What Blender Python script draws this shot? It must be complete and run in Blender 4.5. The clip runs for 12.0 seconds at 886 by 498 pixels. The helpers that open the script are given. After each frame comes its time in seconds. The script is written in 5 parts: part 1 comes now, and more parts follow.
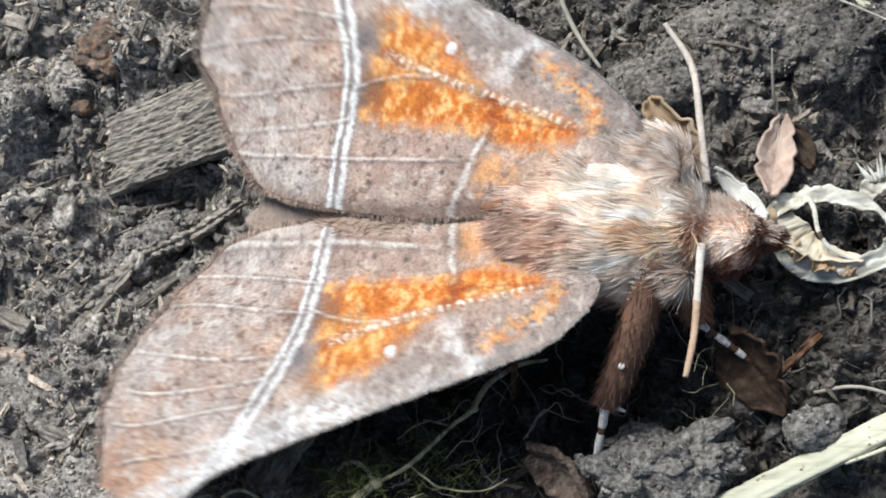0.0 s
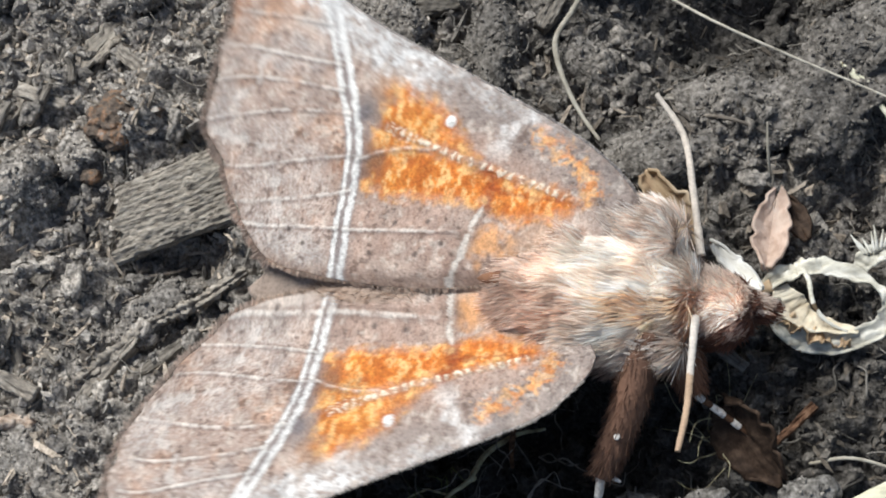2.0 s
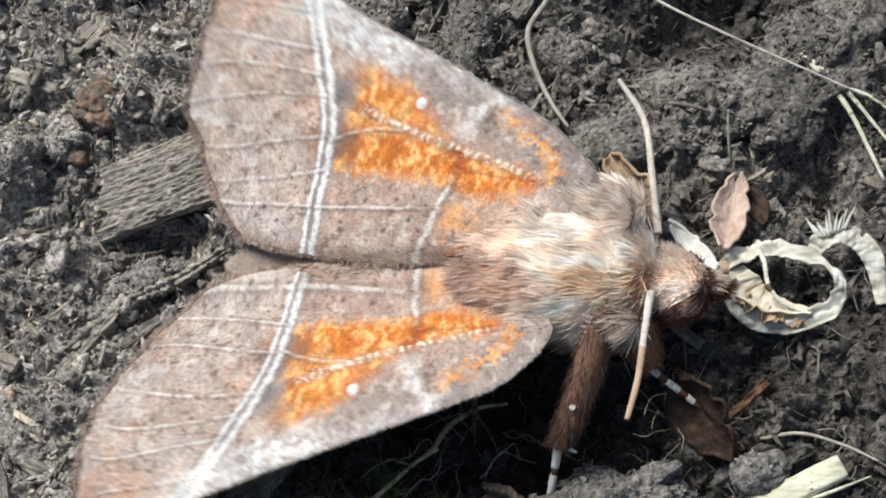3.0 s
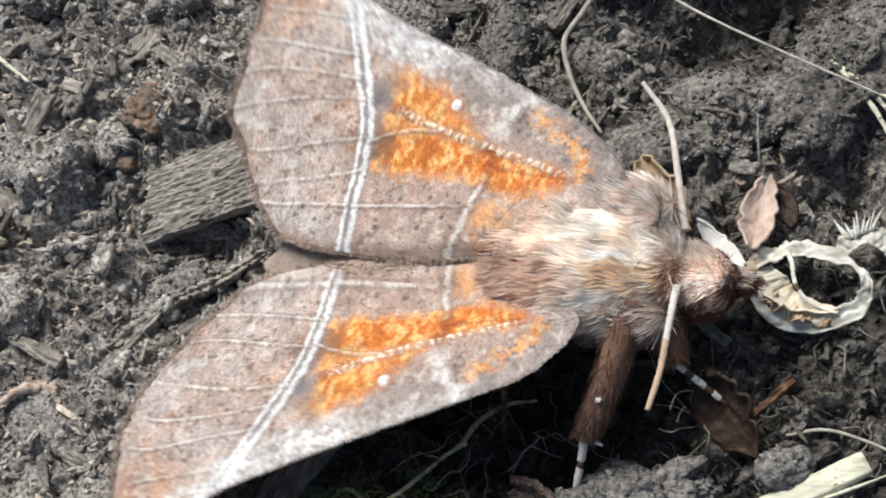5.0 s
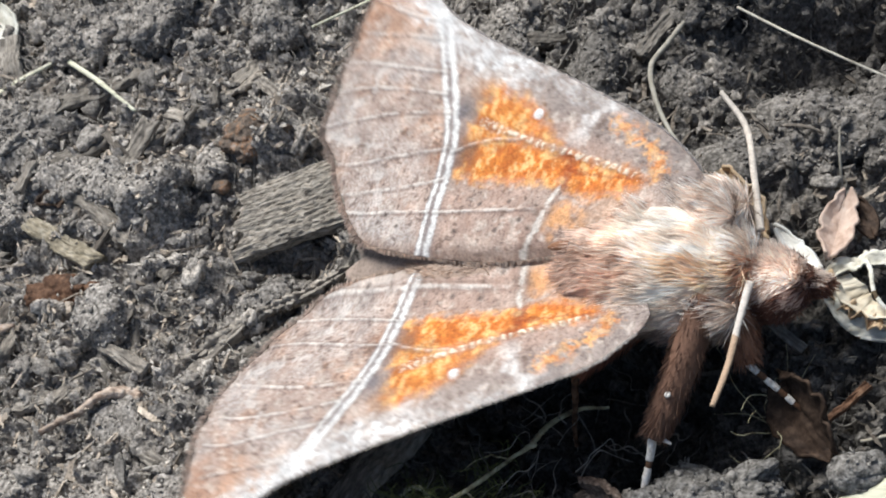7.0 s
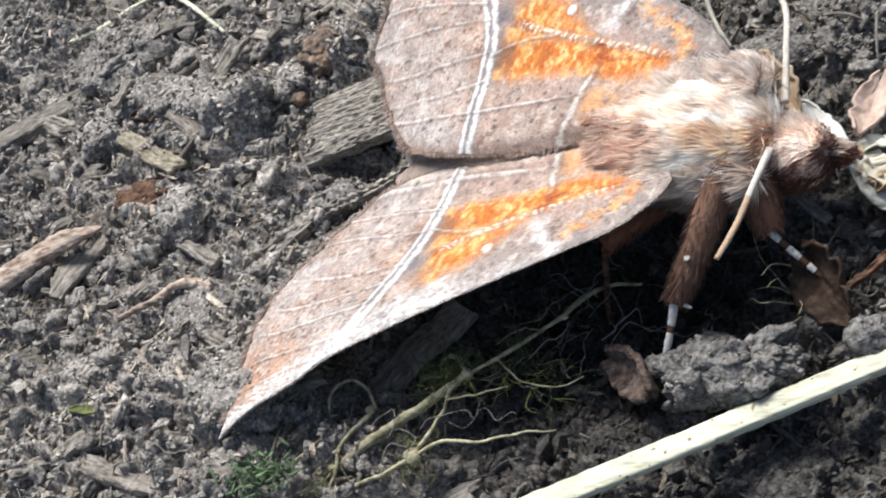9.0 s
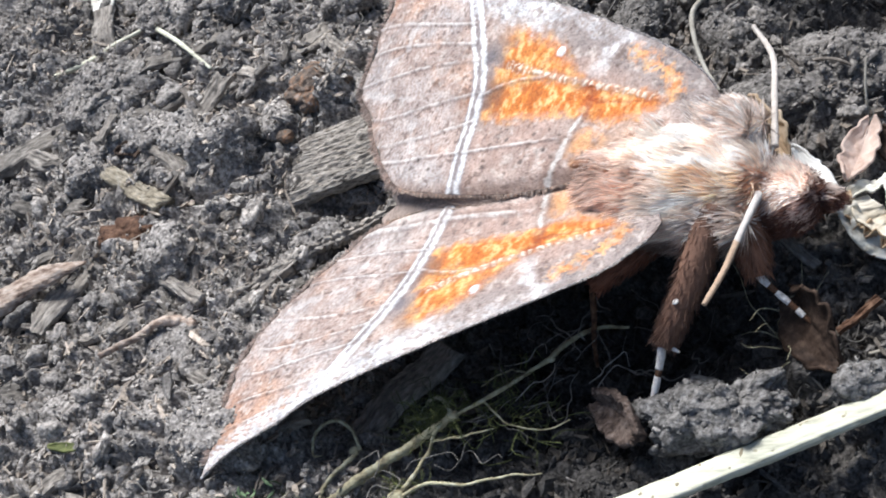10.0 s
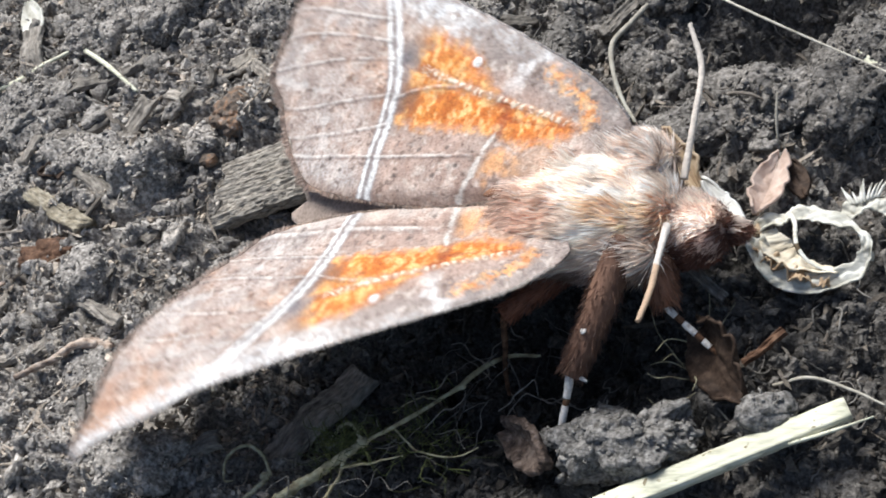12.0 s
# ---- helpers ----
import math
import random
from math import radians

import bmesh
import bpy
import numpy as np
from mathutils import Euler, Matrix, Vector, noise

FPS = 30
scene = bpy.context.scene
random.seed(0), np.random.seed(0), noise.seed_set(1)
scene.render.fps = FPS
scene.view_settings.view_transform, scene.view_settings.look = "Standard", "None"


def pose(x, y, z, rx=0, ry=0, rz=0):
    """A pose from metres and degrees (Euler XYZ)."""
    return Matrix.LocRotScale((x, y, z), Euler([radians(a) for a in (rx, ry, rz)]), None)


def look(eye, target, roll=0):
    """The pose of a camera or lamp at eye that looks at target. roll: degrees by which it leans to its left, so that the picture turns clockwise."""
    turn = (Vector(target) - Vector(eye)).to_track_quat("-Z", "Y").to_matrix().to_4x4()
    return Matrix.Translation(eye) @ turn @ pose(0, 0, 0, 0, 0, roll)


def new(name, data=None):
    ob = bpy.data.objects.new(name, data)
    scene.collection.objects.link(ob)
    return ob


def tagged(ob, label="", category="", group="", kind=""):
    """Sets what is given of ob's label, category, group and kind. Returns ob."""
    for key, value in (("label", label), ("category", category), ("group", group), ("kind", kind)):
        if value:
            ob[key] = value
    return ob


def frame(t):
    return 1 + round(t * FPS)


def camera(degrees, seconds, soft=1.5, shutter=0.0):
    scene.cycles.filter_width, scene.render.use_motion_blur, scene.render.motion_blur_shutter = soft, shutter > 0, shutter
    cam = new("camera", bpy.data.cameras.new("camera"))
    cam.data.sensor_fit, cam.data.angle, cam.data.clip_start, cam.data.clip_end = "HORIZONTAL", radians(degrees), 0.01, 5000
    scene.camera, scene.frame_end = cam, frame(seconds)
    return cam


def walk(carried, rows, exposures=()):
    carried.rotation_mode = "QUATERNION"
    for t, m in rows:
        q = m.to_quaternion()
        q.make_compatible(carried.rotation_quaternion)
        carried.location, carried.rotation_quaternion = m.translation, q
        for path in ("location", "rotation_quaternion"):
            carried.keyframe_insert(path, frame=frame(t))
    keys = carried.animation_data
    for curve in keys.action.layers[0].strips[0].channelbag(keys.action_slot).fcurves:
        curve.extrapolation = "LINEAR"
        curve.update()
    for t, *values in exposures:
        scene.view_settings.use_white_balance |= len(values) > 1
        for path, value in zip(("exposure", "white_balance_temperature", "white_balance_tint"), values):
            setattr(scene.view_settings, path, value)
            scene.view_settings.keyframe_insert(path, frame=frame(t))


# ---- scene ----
# A moth on garden soil, seen from about six centimetres. Lengths below are in millimetres; MM turns them into metres.
MM = 0.001
cam = camera(32.0, 12.0, soft=1.8, shutter=0.4)
PATH = [
    (0, 10.35, -20.13, 56.54, 19.43, 17.25, 0.00),
    (0.5, 10.85, -20.70, 56.27, 20.22, 17.20, 0.29),
    (1, 11.08, -20.89, 56.14, 20.84, 17.16, 0.48),
    (1.5, 11.22, -20.33, 56.80, 21.25, 17.51, 0.43),
    (2, 11.51, -19.98, 57.07, 21.77, 18.01, 0.49),
    (2.5, 12.56, -21.53, 56.83, 23.27, 18.77, 1.52),
    (3, 13.64, -22.63, 57.31, 23.35, 18.13, 1.77),
    (3.2, 13.73, -22.15, 57.77, 22.59, 18.21, 1.55),
    (4.8, 14.76, -25.36, 56.80, 26.11, 19.33, 3.40),
    (5, 14.94, -25.45, 56.92, 26.26, 19.90, 3.61),
    (5.5, 15.17, -25.77, 57.64, 27.07, 20.67, 4.18),
    (6, 15.15, -27.35, 57.17, 27.22, 20.89, 4.95),
    (6.5, 15.35, -28.74, 54.89, 29.24, 21.99, 6.19),
    (6.7, 15.45, -29.85, 54.39, 31.27, 22.27, 6.99),
    (8.3, 23.15, -35.23, 49.76, 38.25, 26.78, 11.35),
    (8.5, 23.26, -36.03, 49.56, 38.01, 27.10, 11.99),
    (9, 21.90, -37.21, 49.31, 37.61, 27.78, 13.18),
    (9.5, 20.95, -37.62, 48.70, 37.58, 27.28, 13.48),
    (10, 21.40, -36.97, 49.31, 38.98, 26.72, 13.19),
    (10.5, 21.83, -36.97, 49.28, 39.22, 26.34, 13.14),
    (11, 22.37, -36.92, 48.95, 39.41, 26.17, 13.15),
    (11.5, 22.66, -36.78, 48.78, 39.49, 25.52, 12.90),
    (12, 22.95, -36.75, 48.76, 39.77, 24.82, 12.73),
]
walk(cam, [(t, pose(x * MM, y * MM, z * MM, rx, ry, rz)) for t, x, y, z, rx, ry, rz in PATH],
     exposures=[(0, 0.3, 6250, 5), (1.5, 0.23, 6350, 5), (3, 0.26, 6450, 5), (5.5, 0.31, 6450, 6), (6.5, 0.37, 6400, 6), (8.5, 0.53, 6350, 7), (9.5, 0.67, 6300, 8), (10, 0.65, 6050, 9), (11, 0.64, 6150, 9), (12, 0.6, 6250, 7)])

# ---------------------------------------------------------------- sky
world = bpy.data.worlds.new("overcast_sky")
scene.world = world
world.use_nodes = True
wn = world.node_tree.nodes
sky = wn.new("ShaderNodeTexSky")
sky.sky_type, sky.sun_disc = "NISHITA", False
sky.sun_elevation, sky.sun_rotation = radians(58), radians(-20)
sky.air_density, sky.dust_density, sky.ozone_density = 1.0, 3.0, 1.0
wn["Background"].inputs["Strength"].default_value = 0.082
world.node_tree.links.new(sky.outputs["Color"], wn["Background"].inputs["Color"])
sun = new("sun", bpy.data.lights.new("sun", "SUN"))
sun.data.energy, sun.data.angle, sun.data.color = 3.85, radians(26), (1.0, 0.98, 0.96)
sun.matrix_world = look((-0.25, 0.47, 0.85), (0, 0, 0))


# ---------------------------------------------------------------- materials
def ramp(nodes, stops):
    node = nodes.new("ShaderNodeValToRGB")
    e = node.color_ramp.elements
    while len(e) < len(stops):
        e.new(0.5)
    for k, (at, colour) in enumerate(stops):
        e[k].position, e[k].color = at, (*colour, 1)
    return node


def material(name, stops, grain=0.4, detail=6.0, stretch=(1, 1, 1), rough=0.9, bump=0.3, bump_grain=0.12, depth=0.08,
             tint="", island=0.0, specks=None, sheen=0.0, spec=0.25, soft_light=0.0, each=0.0):
    """stops: colours over a noise of that grain (mm); tint: a colour attribute that multiplies it; island, each: how far single pieces differ in brightness."""
    m = bpy.data.materials.new(name)
    m.use_nodes = True
    n, l = m.node_tree.nodes, m.node_tree.links
    b = n["Principled BSDF"]
    b.inputs["Roughness"].default_value = rough
    b.inputs["Specular IOR Level"].default_value = spec
    b.inputs["Sheen Weight"].default_value = sheen
    co = n.new("ShaderNodeTexCoord")
    mp = n.new("ShaderNodeMapping")
    mp.inputs["Scale"].default_value = stretch
    l.new(co.outputs["Object"], mp.inputs["Vector"])
    a = n.new("ShaderNodeTexNoise")
    a.inputs["Scale"].default_value, a.inputs["Detail"].default_value, a.inputs["Roughness"].default_value = 1 / (grain * MM), detail, 0.62
    l.new(mp.outputs["Vector"], a.inputs["Vector"])
    r = ramp(n, stops)
    l.new(a.outputs["Fac"], r.inputs["Fac"])
    colour = r.outputs["Color"]

    def mix(kind, fac, one, two):
        x = n.new("ShaderNodeMix")
        x.data_type, x.blend_type = "RGBA", kind
        if isinstance(fac, float):
            x.inputs[0].default_value = fac
        else:
            l.new(fac, x.inputs[0])
        l.new(one, x.inputs[6])
        if isinstance(two, tuple):
            x.inputs[7].default_value = (*two, 1)
        else:
            l.new(two, x.inputs[7])
        return x.outputs[2]

    big = n.new("ShaderNodeTexNoise")
    big.inputs["Scale"].default_value, big.inputs["Detail"].default_value = 1 / (grain * 9 * MM), 3
    l.new(co.outputs["Object"], big.inputs["Vector"])
    br = ramp(n, [(0.3, (0.72, 0.72, 0.72)), (0.7, (1.2, 1.18, 1.15))])
    l.new(big.outputs["Fac"], br.inputs["Fac"])
    colour = mix("MULTIPLY", 0.8, colour, br.outputs["Color"])
    if tint:
        at = n.new("ShaderNodeAttribute")
        at.attribute_name = tint
        colour = mix("MULTIPLY", 1.0, colour, at.outputs["Color"])
    if island or each:
        if island:
            src = n.new("ShaderNodeNewGeometry").outputs["Random Per Island"]
        else:
            src = n.new("ShaderNodeObjectInfo").outputs["Random"]
        k = island or each
        ir = ramp(n, [(0.0, (1 - k, 1 - k, 1 - k)), (1.0, (1 + k, 1 + k * 0.97, 1 + k * 0.92))])
        l.new(src, ir.inputs["Fac"])
        colour = mix("MULTIPLY", 1.0, colour, ir.outputs["Color"])
    if specks:
        size, share, sc = specks
        v = n.new("ShaderNodeTexVoronoi")
        v.inputs["Scale"].default_value = 1 / (size * MM)
        l.new(co.outputs["Object"], v.inputs["Vector"])
        sr = ramp(n, [(0.0, (0, 0, 0)), (0.93 - share, (0, 0, 0)), (0.96 - share, (1, 1, 1))])
        l.new(v.outputs["Color"], sr.inputs["Fac"])
        colour = mix("MIX", sr.outputs["Color"], colour, sc)
    l.new(colour, b.inputs["Base Color"])
    f = n.new("ShaderNodeTexNoise")
    f.inputs["Scale"].default_value, f.inputs["Detail"].default_value = 1 / (bump_grain * MM), 5
    l.new(mp.outputs["Vector"], f.inputs["Vector"])
    bu = n.new("ShaderNodeBump")
    bu.inputs["Strength"].default_value, bu.inputs["Distance"].default_value = bump, depth * MM
    l.new(f.outputs["Fac"], bu.inputs["Height"])
    l.new(bu.outputs["Normal"], b.inputs["Normal"])
    if soft_light:
        b.inputs["Transmission Weight"].default_value = 0.0
        t = n.new("ShaderNodeBsdfTranslucent")
        l.new(colour, t.inputs["Color"])
        ms = n.new("ShaderNodeMixShader")
        ms.inputs[0].default_value = soft_light
        l.new(b.outputs["BSDF"], ms.inputs[1])
        l.new(t.outputs["BSDF"], ms.inputs[2])
        l.new(ms.outputs["Shader"], n["Material Output"].inputs["Surface"])
    return m


SOIL = material("soil", [(0.3, (0.04, 0.037, 0.033)), (0.45, (0.125, 0.118, 0.11)), (0.58, (0.235, 0.225, 0.213)), (0.74, (0.37, 0.357, 0.34))],
                grain=0.24, rough=0.95, bump=0.8, bump_grain=0.14, depth=0.18, tint="pattern")
CRUMB = material("soil_crumbs", [(0.3, (0.075, 0.071, 0.066)), (0.5, (0.2, 0.192, 0.182)), (0.72, (0.37, 0.358, 0.34))],
                 grain=0.16, rough=0.95, bump=0.8, bump_grain=0.09, depth=0.12, island=0.5, tint="pattern")
LUMP = material("soil_lumps", [(0.32, (0.06, 0.056, 0.051)), (0.48, (0.175, 0.167, 0.157)), (0.7, (0.36, 0.347, 0.33))],
                grain=0.22, rough=0.95, bump=0.9, bump_grain=0.1, depth=0.14, island=0.35, tint="pattern")
SHRED = material("plant_shreds", [(0.3, (0.1, 0.086, 0.072)), (0.5, (0.235, 0.208, 0.178)), (0.75, (0.34, 0.31, 0.272))],
                 grain=0.2, rough=0.9, bump=0.7, bump_grain=0.1, depth=0.1, island=0.5, tint="pattern")
WING = material("wing_scales", [(0.3, (0.66, 0.64, 0.63)), (0.48, (0.96, 0.96, 0.96)), (0.7, (1.22, 1.22, 1.22))], grain=0.13, detail=4, rough=0.75,
                bump=0.7, bump_grain=0.1, depth=0.06, tint="pattern", sheen=0.12, spec=0.25, soft_light=0.12)
FUR = material("fur", [(0.3, (0.95, 0.95, 0.95)), (0.7, (1.12, 1.12, 1.12))], grain=0.3, rough=0.7, bump=0.0, tint="pattern", island=0.22, sheen=0.4, soft_light=0.5)
SKIN = material("body_skin", [(0.3, (0.8, 0.8, 0.8)), (0.7, (1.1, 1.1, 1.1))], grain=0.3, rough=0.85, bump=0.6, bump_grain=0.12, tint="pattern")
WHITE_SCALE = material("white_leg_scales", [(0.3, (0.3, 0.24, 0.2)), (0.45, (0.62, 0.58, 0.54)), (0.7, (0.8, 0.78, 0.75))], grain=0.16, rough=0.8, bump=0.4)
EYE = material("dark_eye", [(0.3, (0.006, 0.005, 0.005)), (0.7, (0.015, 0.012, 0.01))], rough=0.25, bump=0.1, spec=0.5)
BARK = material("grey_bark", [(0.35, (0.075, 0.063, 0.052)), (0.45, (0.235, 0.207, 0.174)), (0.7, (0.45, 0.412, 0.36))], grain=0.12, stretch=(0.25, 1, 1),
                rough=0.9, bump=0.9, bump_grain=0.13, depth=0.16)
WOOD = material("rotten_wood", [(0.3, (0.075, 0.066, 0.057)), (0.5, (0.2, 0.18, 0.157)), (0.75, (0.38, 0.352, 0.315))], grain=0.24, stretch=(0.35, 1, 1),
                rough=0.9, bump=0.8, bump_grain=0.2, depth=0.15, each=0.4)
BROWN = material("brown_debris", [(0.3, (0.035, 0.018, 0.01)), (0.5, (0.1, 0.05, 0.028)), (0.75, (0.22, 0.13, 0.08))], grain=0.4, rough=0.8, bump=0.7, bump_grain=0.2, depth=0.15)
ORANGE = material("rusty_crumb", [(0.3, (0.06, 0.046, 0.038)), (0.5, (0.16, 0.125, 0.1)), (0.58, (0.26, 0.145, 0.08)), (0.68, (0.3, 0.27, 0.25))], grain=0.5, rough=0.9, bump=0.9, bump_grain=0.2, depth=0.2)
TAN = material("tan_leaf", [(0.3, (0.28, 0.18, 0.11)), (0.5, (0.46, 0.34, 0.22)), (0.75, (0.62, 0.5, 0.37))], grain=0.6, stretch=(0.3, 1, 1), rough=0.7, bump=0.4, soft_light=0.2)
PINK = material("pinkish_leaf", [(0.3, (0.4, 0.28, 0.22)), (0.5, (0.6, 0.45, 0.37)), (0.75, (0.72, 0.6, 0.52))], grain=0.6, rough=0.75, bump=0.4, soft_light=0.2)
PALE = material("pale_dry_leaf", [(0.32, (0.36, 0.33, 0.26)), (0.48, (0.64, 0.62, 0.54)), (0.68, (0.82, 0.81, 0.76))], grain=0.5, stretch=(0.4, 1, 1), rough=0.75, bump=0.6,
                bump_grain=0.3, depth=0.15, specks=(0.3, 0.04, (0.14, 0.1, 0.06)), soft_light=0.2)
DARKLEAF = material("dark_brown_leaf", [(0.3, (0.016, 0.009, 0.006)), (0.5, (0.042, 0.025, 0.016)), (0.75, (0.1, 0.066, 0.046))], grain=0.3, rough=0.75, bump=0.6, bump_grain=0.2)
STRAW = material("pale_straw", [(0.3, (0.36, 0.35, 0.27)), (0.45, (0.57, 0.555, 0.42)), (0.75, (0.71, 0.7, 0.58))], grain=0.3, stretch=(0.16, 1, 1), rough=0.65, bump=0.5,
                 bump_grain=0.3, depth=0.1, specks=(0.13, 0.06, (0.22, 0.18, 0.11)))
FIBRE = material("pale_fibre", [(0.3, (0.28, 0.25, 0.2)), (0.7, (0.56, 0.53, 0.46))], grain=0.5, rough=0.7, bump=0.3, each=0.3)
ROOT = material("fine_roots", [(0.3, (0.08, 0.074, 0.066)), (0.7, (0.29, 0.27, 0.245))], grain=0.5, rough=0.85, bump=0.4, island=0.5)
GREENROOT = material("green_stem", [(0.3, (0.14, 0.105, 0.065)), (0.47, (0.3, 0.268, 0.165)), (0.6, (0.43, 0.405, 0.27)), (0.75, (0.6, 0.57, 0.46))], grain=0.45, rough=0.7, bump=0.4)
PINKBARK = material("pinkish_bark", [(0.34, (0.13, 0.08, 0.058)), (0.48, (0.35, 0.268, 0.21)), (0.72, (0.6, 0.515, 0.445))], grain=0.3, stretch=(0.35, 1, 1), rough=0.85, bump=0.8, bump_grain=0.18, depth=0.15)
DARKWOOD = material("damp_dark_wood", [(0.3, (0.05, 0.042, 0.035)), (0.5, (0.13, 0.112, 0.095)), (0.75, (0.25, 0.225, 0.195))], grain=0.25, stretch=(0.3, 1, 1), rough=0.85, bump=0.8, bump_grain=0.2, depth=0.15)
ROTTEN = material("rotten_leaf", [(0.3, (0.03, 0.021, 0.017)), (0.5, (0.11, 0.078, 0.062)), (0.72, (0.25, 0.2, 0.17))], grain=0.25, stretch=(1, 1, 0.4), rough=0.9, bump=1.0, bump_grain=0.12, depth=0.15)
OCHRE = material("ochre_rotten_wood", [(0.3, (0.1, 0.085, 0.06)), (0.5, (0.26, 0.225, 0.165)), (0.75, (0.42, 0.385, 0.32))], grain=0.25, stretch=(0.35, 1, 1), rough=0.9, bump=0.9, bump_grain=0.2, depth=0.16)
CREAM = material("cream_dry_leaf", [(0.3, (0.5, 0.42, 0.3)), (0.5, (0.7, 0.63, 0.5)), (0.75, (0.8, 0.76, 0.66))], grain=0.6, stretch=(0.3, 1, 1), rough=0.65, bump=0.4, bump_grain=0.3, depth=0.1, soft_light=0.25)
WHITELEAF = material("white_dry_leaf", [(0.3, (0.62, 0.59, 0.53)), (0.5, (0.8, 0.78, 0.73)), (0.75, (0.88, 0.87, 0.84))], grain=0.5, stretch=(0.4, 1, 1), rough=0.7, bump=0.5, bump_grain=0.25, depth=0.12)
GREENMOSS = material("green_moss", [(0.3, (0.06, 0.1, 0.05)), (0.7, (0.18, 0.26, 0.14))], grain=0.4, rough=0.7, bump=0.3, island=0.4, soft_light=0.2)
MOSS = material("moss", [(0.3, (0.045, 0.055, 0.018)), (0.7, (0.16, 0.175, 0.065))], grain=0.4, rough=0.85, bump=0.4, island=0.4)


# ---------------------------------------------------------------- tools
def mesh(name, verts, faces, mat, smooth=True, colours=None, second=None, split=0):
    """A mesh from millimetres. second: the material of the faces from number split on."""
    me = bpy.data.meshes.new(name)
    v = np.asarray(verts, float) * MM
    if isinstance(faces, list):
        me.from_pydata(v.tolist(), [], faces)
    else:
        k, c = faces.shape
        me.vertices.add(len(v))
        me.vertices.foreach_set("co", v.ravel().astype(np.float32))
        me.loops.add(k * c)
        me.loops.foreach_set("vertex_index", faces.ravel().astype(np.int32))
        me.polygons.add(k)
        me.polygons.foreach_set("loop_start", np.arange(0, k * c, c, dtype=np.int32))
        me.update(calc_edges=True)
    me.materials.append(mat)
    if second:
        me.materials.append(second)
        me.polygons.foreach_set("material_index", (np.arange(len(me.polygons)) >= split).astype(np.int32))
    me.polygons.foreach_set("use_smooth", [smooth] * len(me.polygons))
    if colours is not None:
        at = me.color_attributes.new("pattern", "FLOAT_COLOR", "POINT")
        c = np.ones((len(v), 4))
        c[:, :3] = colours
        at.data.foreach_set("color", c.ravel())
    me.update()
    return me


def part(name, me, parent=None, label="", m=None):
    ob = new(name, me)
    if parent is not None:
        ob.parent = parent
    if m is not None:
        ob.matrix_basis = m
    return tagged(ob, label)


def at(x, y, z, rx=0, ry=0, rz=0):
    return pose(x * MM, y * MM, z * MM, rx, ry, rz)


def scramble(a, b, c, seed):
    """A fixed number from -1 to 1 for whole numbers."""
    n = (a * 374761393 + b * 668265263 + c * 2147483647 + seed * 1274126177) & 0xFFFFFFFF
    n = ((n ^ (n >> 13)) * 1274126177) & 0xFFFFFFFF
    n = ((n ^ (n >> 16)) * 1103515245) & 0xFFFFFFFF
    return ((n ^ (n >> 15)) & 0xFFFF) / 32767.5 - 1


def hash_noise(x, y, z, seed=0):
    """Smooth value noise of arrays, from -1 to 1."""
    x, y, z = np.broadcast_arrays(np.asarray(x, float), np.asarray(y, float), np.asarray(z, float))
    ix, iy, iz = np.floor(x).astype(np.int64), np.floor(y).astype(np.int64), np.floor(z).astype(np.int64)
    fx, fy, fz = x - ix, y - iy, z - iz
    fx, fy, fz = (f * f * f * (f * (f * 6 - 15) + 10) for f in (fx, fy, fz))

    total = 0
    for a in (0, 1):
        for b in (0, 1):
            for c in (0, 1):
                total = total + scramble(ix + a, iy + b, iz + c, seed) * (fx if a else 1 - fx) * (fy if b else 1 - fy) * (fz if c else 1 - fz)
    return total


def fractal(x, y, z, grain, octaves=4, seed=0, gain=0.55):
    x, y, z = (np.asarray(q, float) for q in (x, y, z))
    total, amp = 0, 1.0
    for k in range(octaves):
        total = total + amp * hash_noise(x / grain, y / grain, z / grain, seed + 17 * k)
        grain, amp = grain / 2.03, amp * gain
    return total


def crumbly(x, y, grain, seed=0):
    """Rounded lumps: 1 at the middle of a lump, 0 in the gaps."""
    x, y = np.asarray(x, float) / grain, np.asarray(y, float) / grain
    ix, iy = np.floor(x).astype(np.int64), np.floor(y).astype(np.int64)
    best = np.full(x.shape, 9.0)
    tall = np.zeros(x.shape)
    for a in (-1, 0, 1):
        for b in (-1, 0, 1):
            jx, jy = ix + a, iy + b
            px = jx + 0.5 + 0.45 * scramble(jx, jy, 0, seed)
            py = jy + 0.5 + 0.45 * scramble(jx, jy, 5, seed)
            hh = 0.5 + 0.5 * scramble(jx, jy, 9, seed)
            d = np.hypot(x - px, y - py)
            tall = np.where(d < best, hh, tall)
            best = np.minimum(best, d)
    return np.sqrt(np.clip(1 - (best / 0.85) ** 2, 0, 1)) * (0.35 + 0.65 * tall)


def spline(points, n):
    """n points along a smooth curve through the given ones."""
    p = np.asarray(points, float)
    p = np.vstack([2 * p[0] - p[1], p, 2 * p[-1] - p[-2]])
    s = np.linspace(0, len(p) - 3 - 1e-9, n)
    k = s.astype(int)
    f = (s - k)[:, None]
    a, b, c, d = p[k], p[k + 1], p[k + 2], p[k + 3]
    return 0.5 * (2 * b + (c - a) * f + (2 * a - 5 * b + 4 * c - d) * f ** 2 + (3 * b - a - 3 * c + d) * f ** 3)


def grid_faces(rows, cols, close=False):
    i, j = np.meshgrid(np.arange(rows - 1), np.arange(cols if close else cols - 1), indexing="ij")
    k = (j + 1) % cols
    return np.stack([i * cols + j, i * cols + k, (i + 1) * cols + k, (i + 1) * cols + j], -1).reshape(-1, 4)


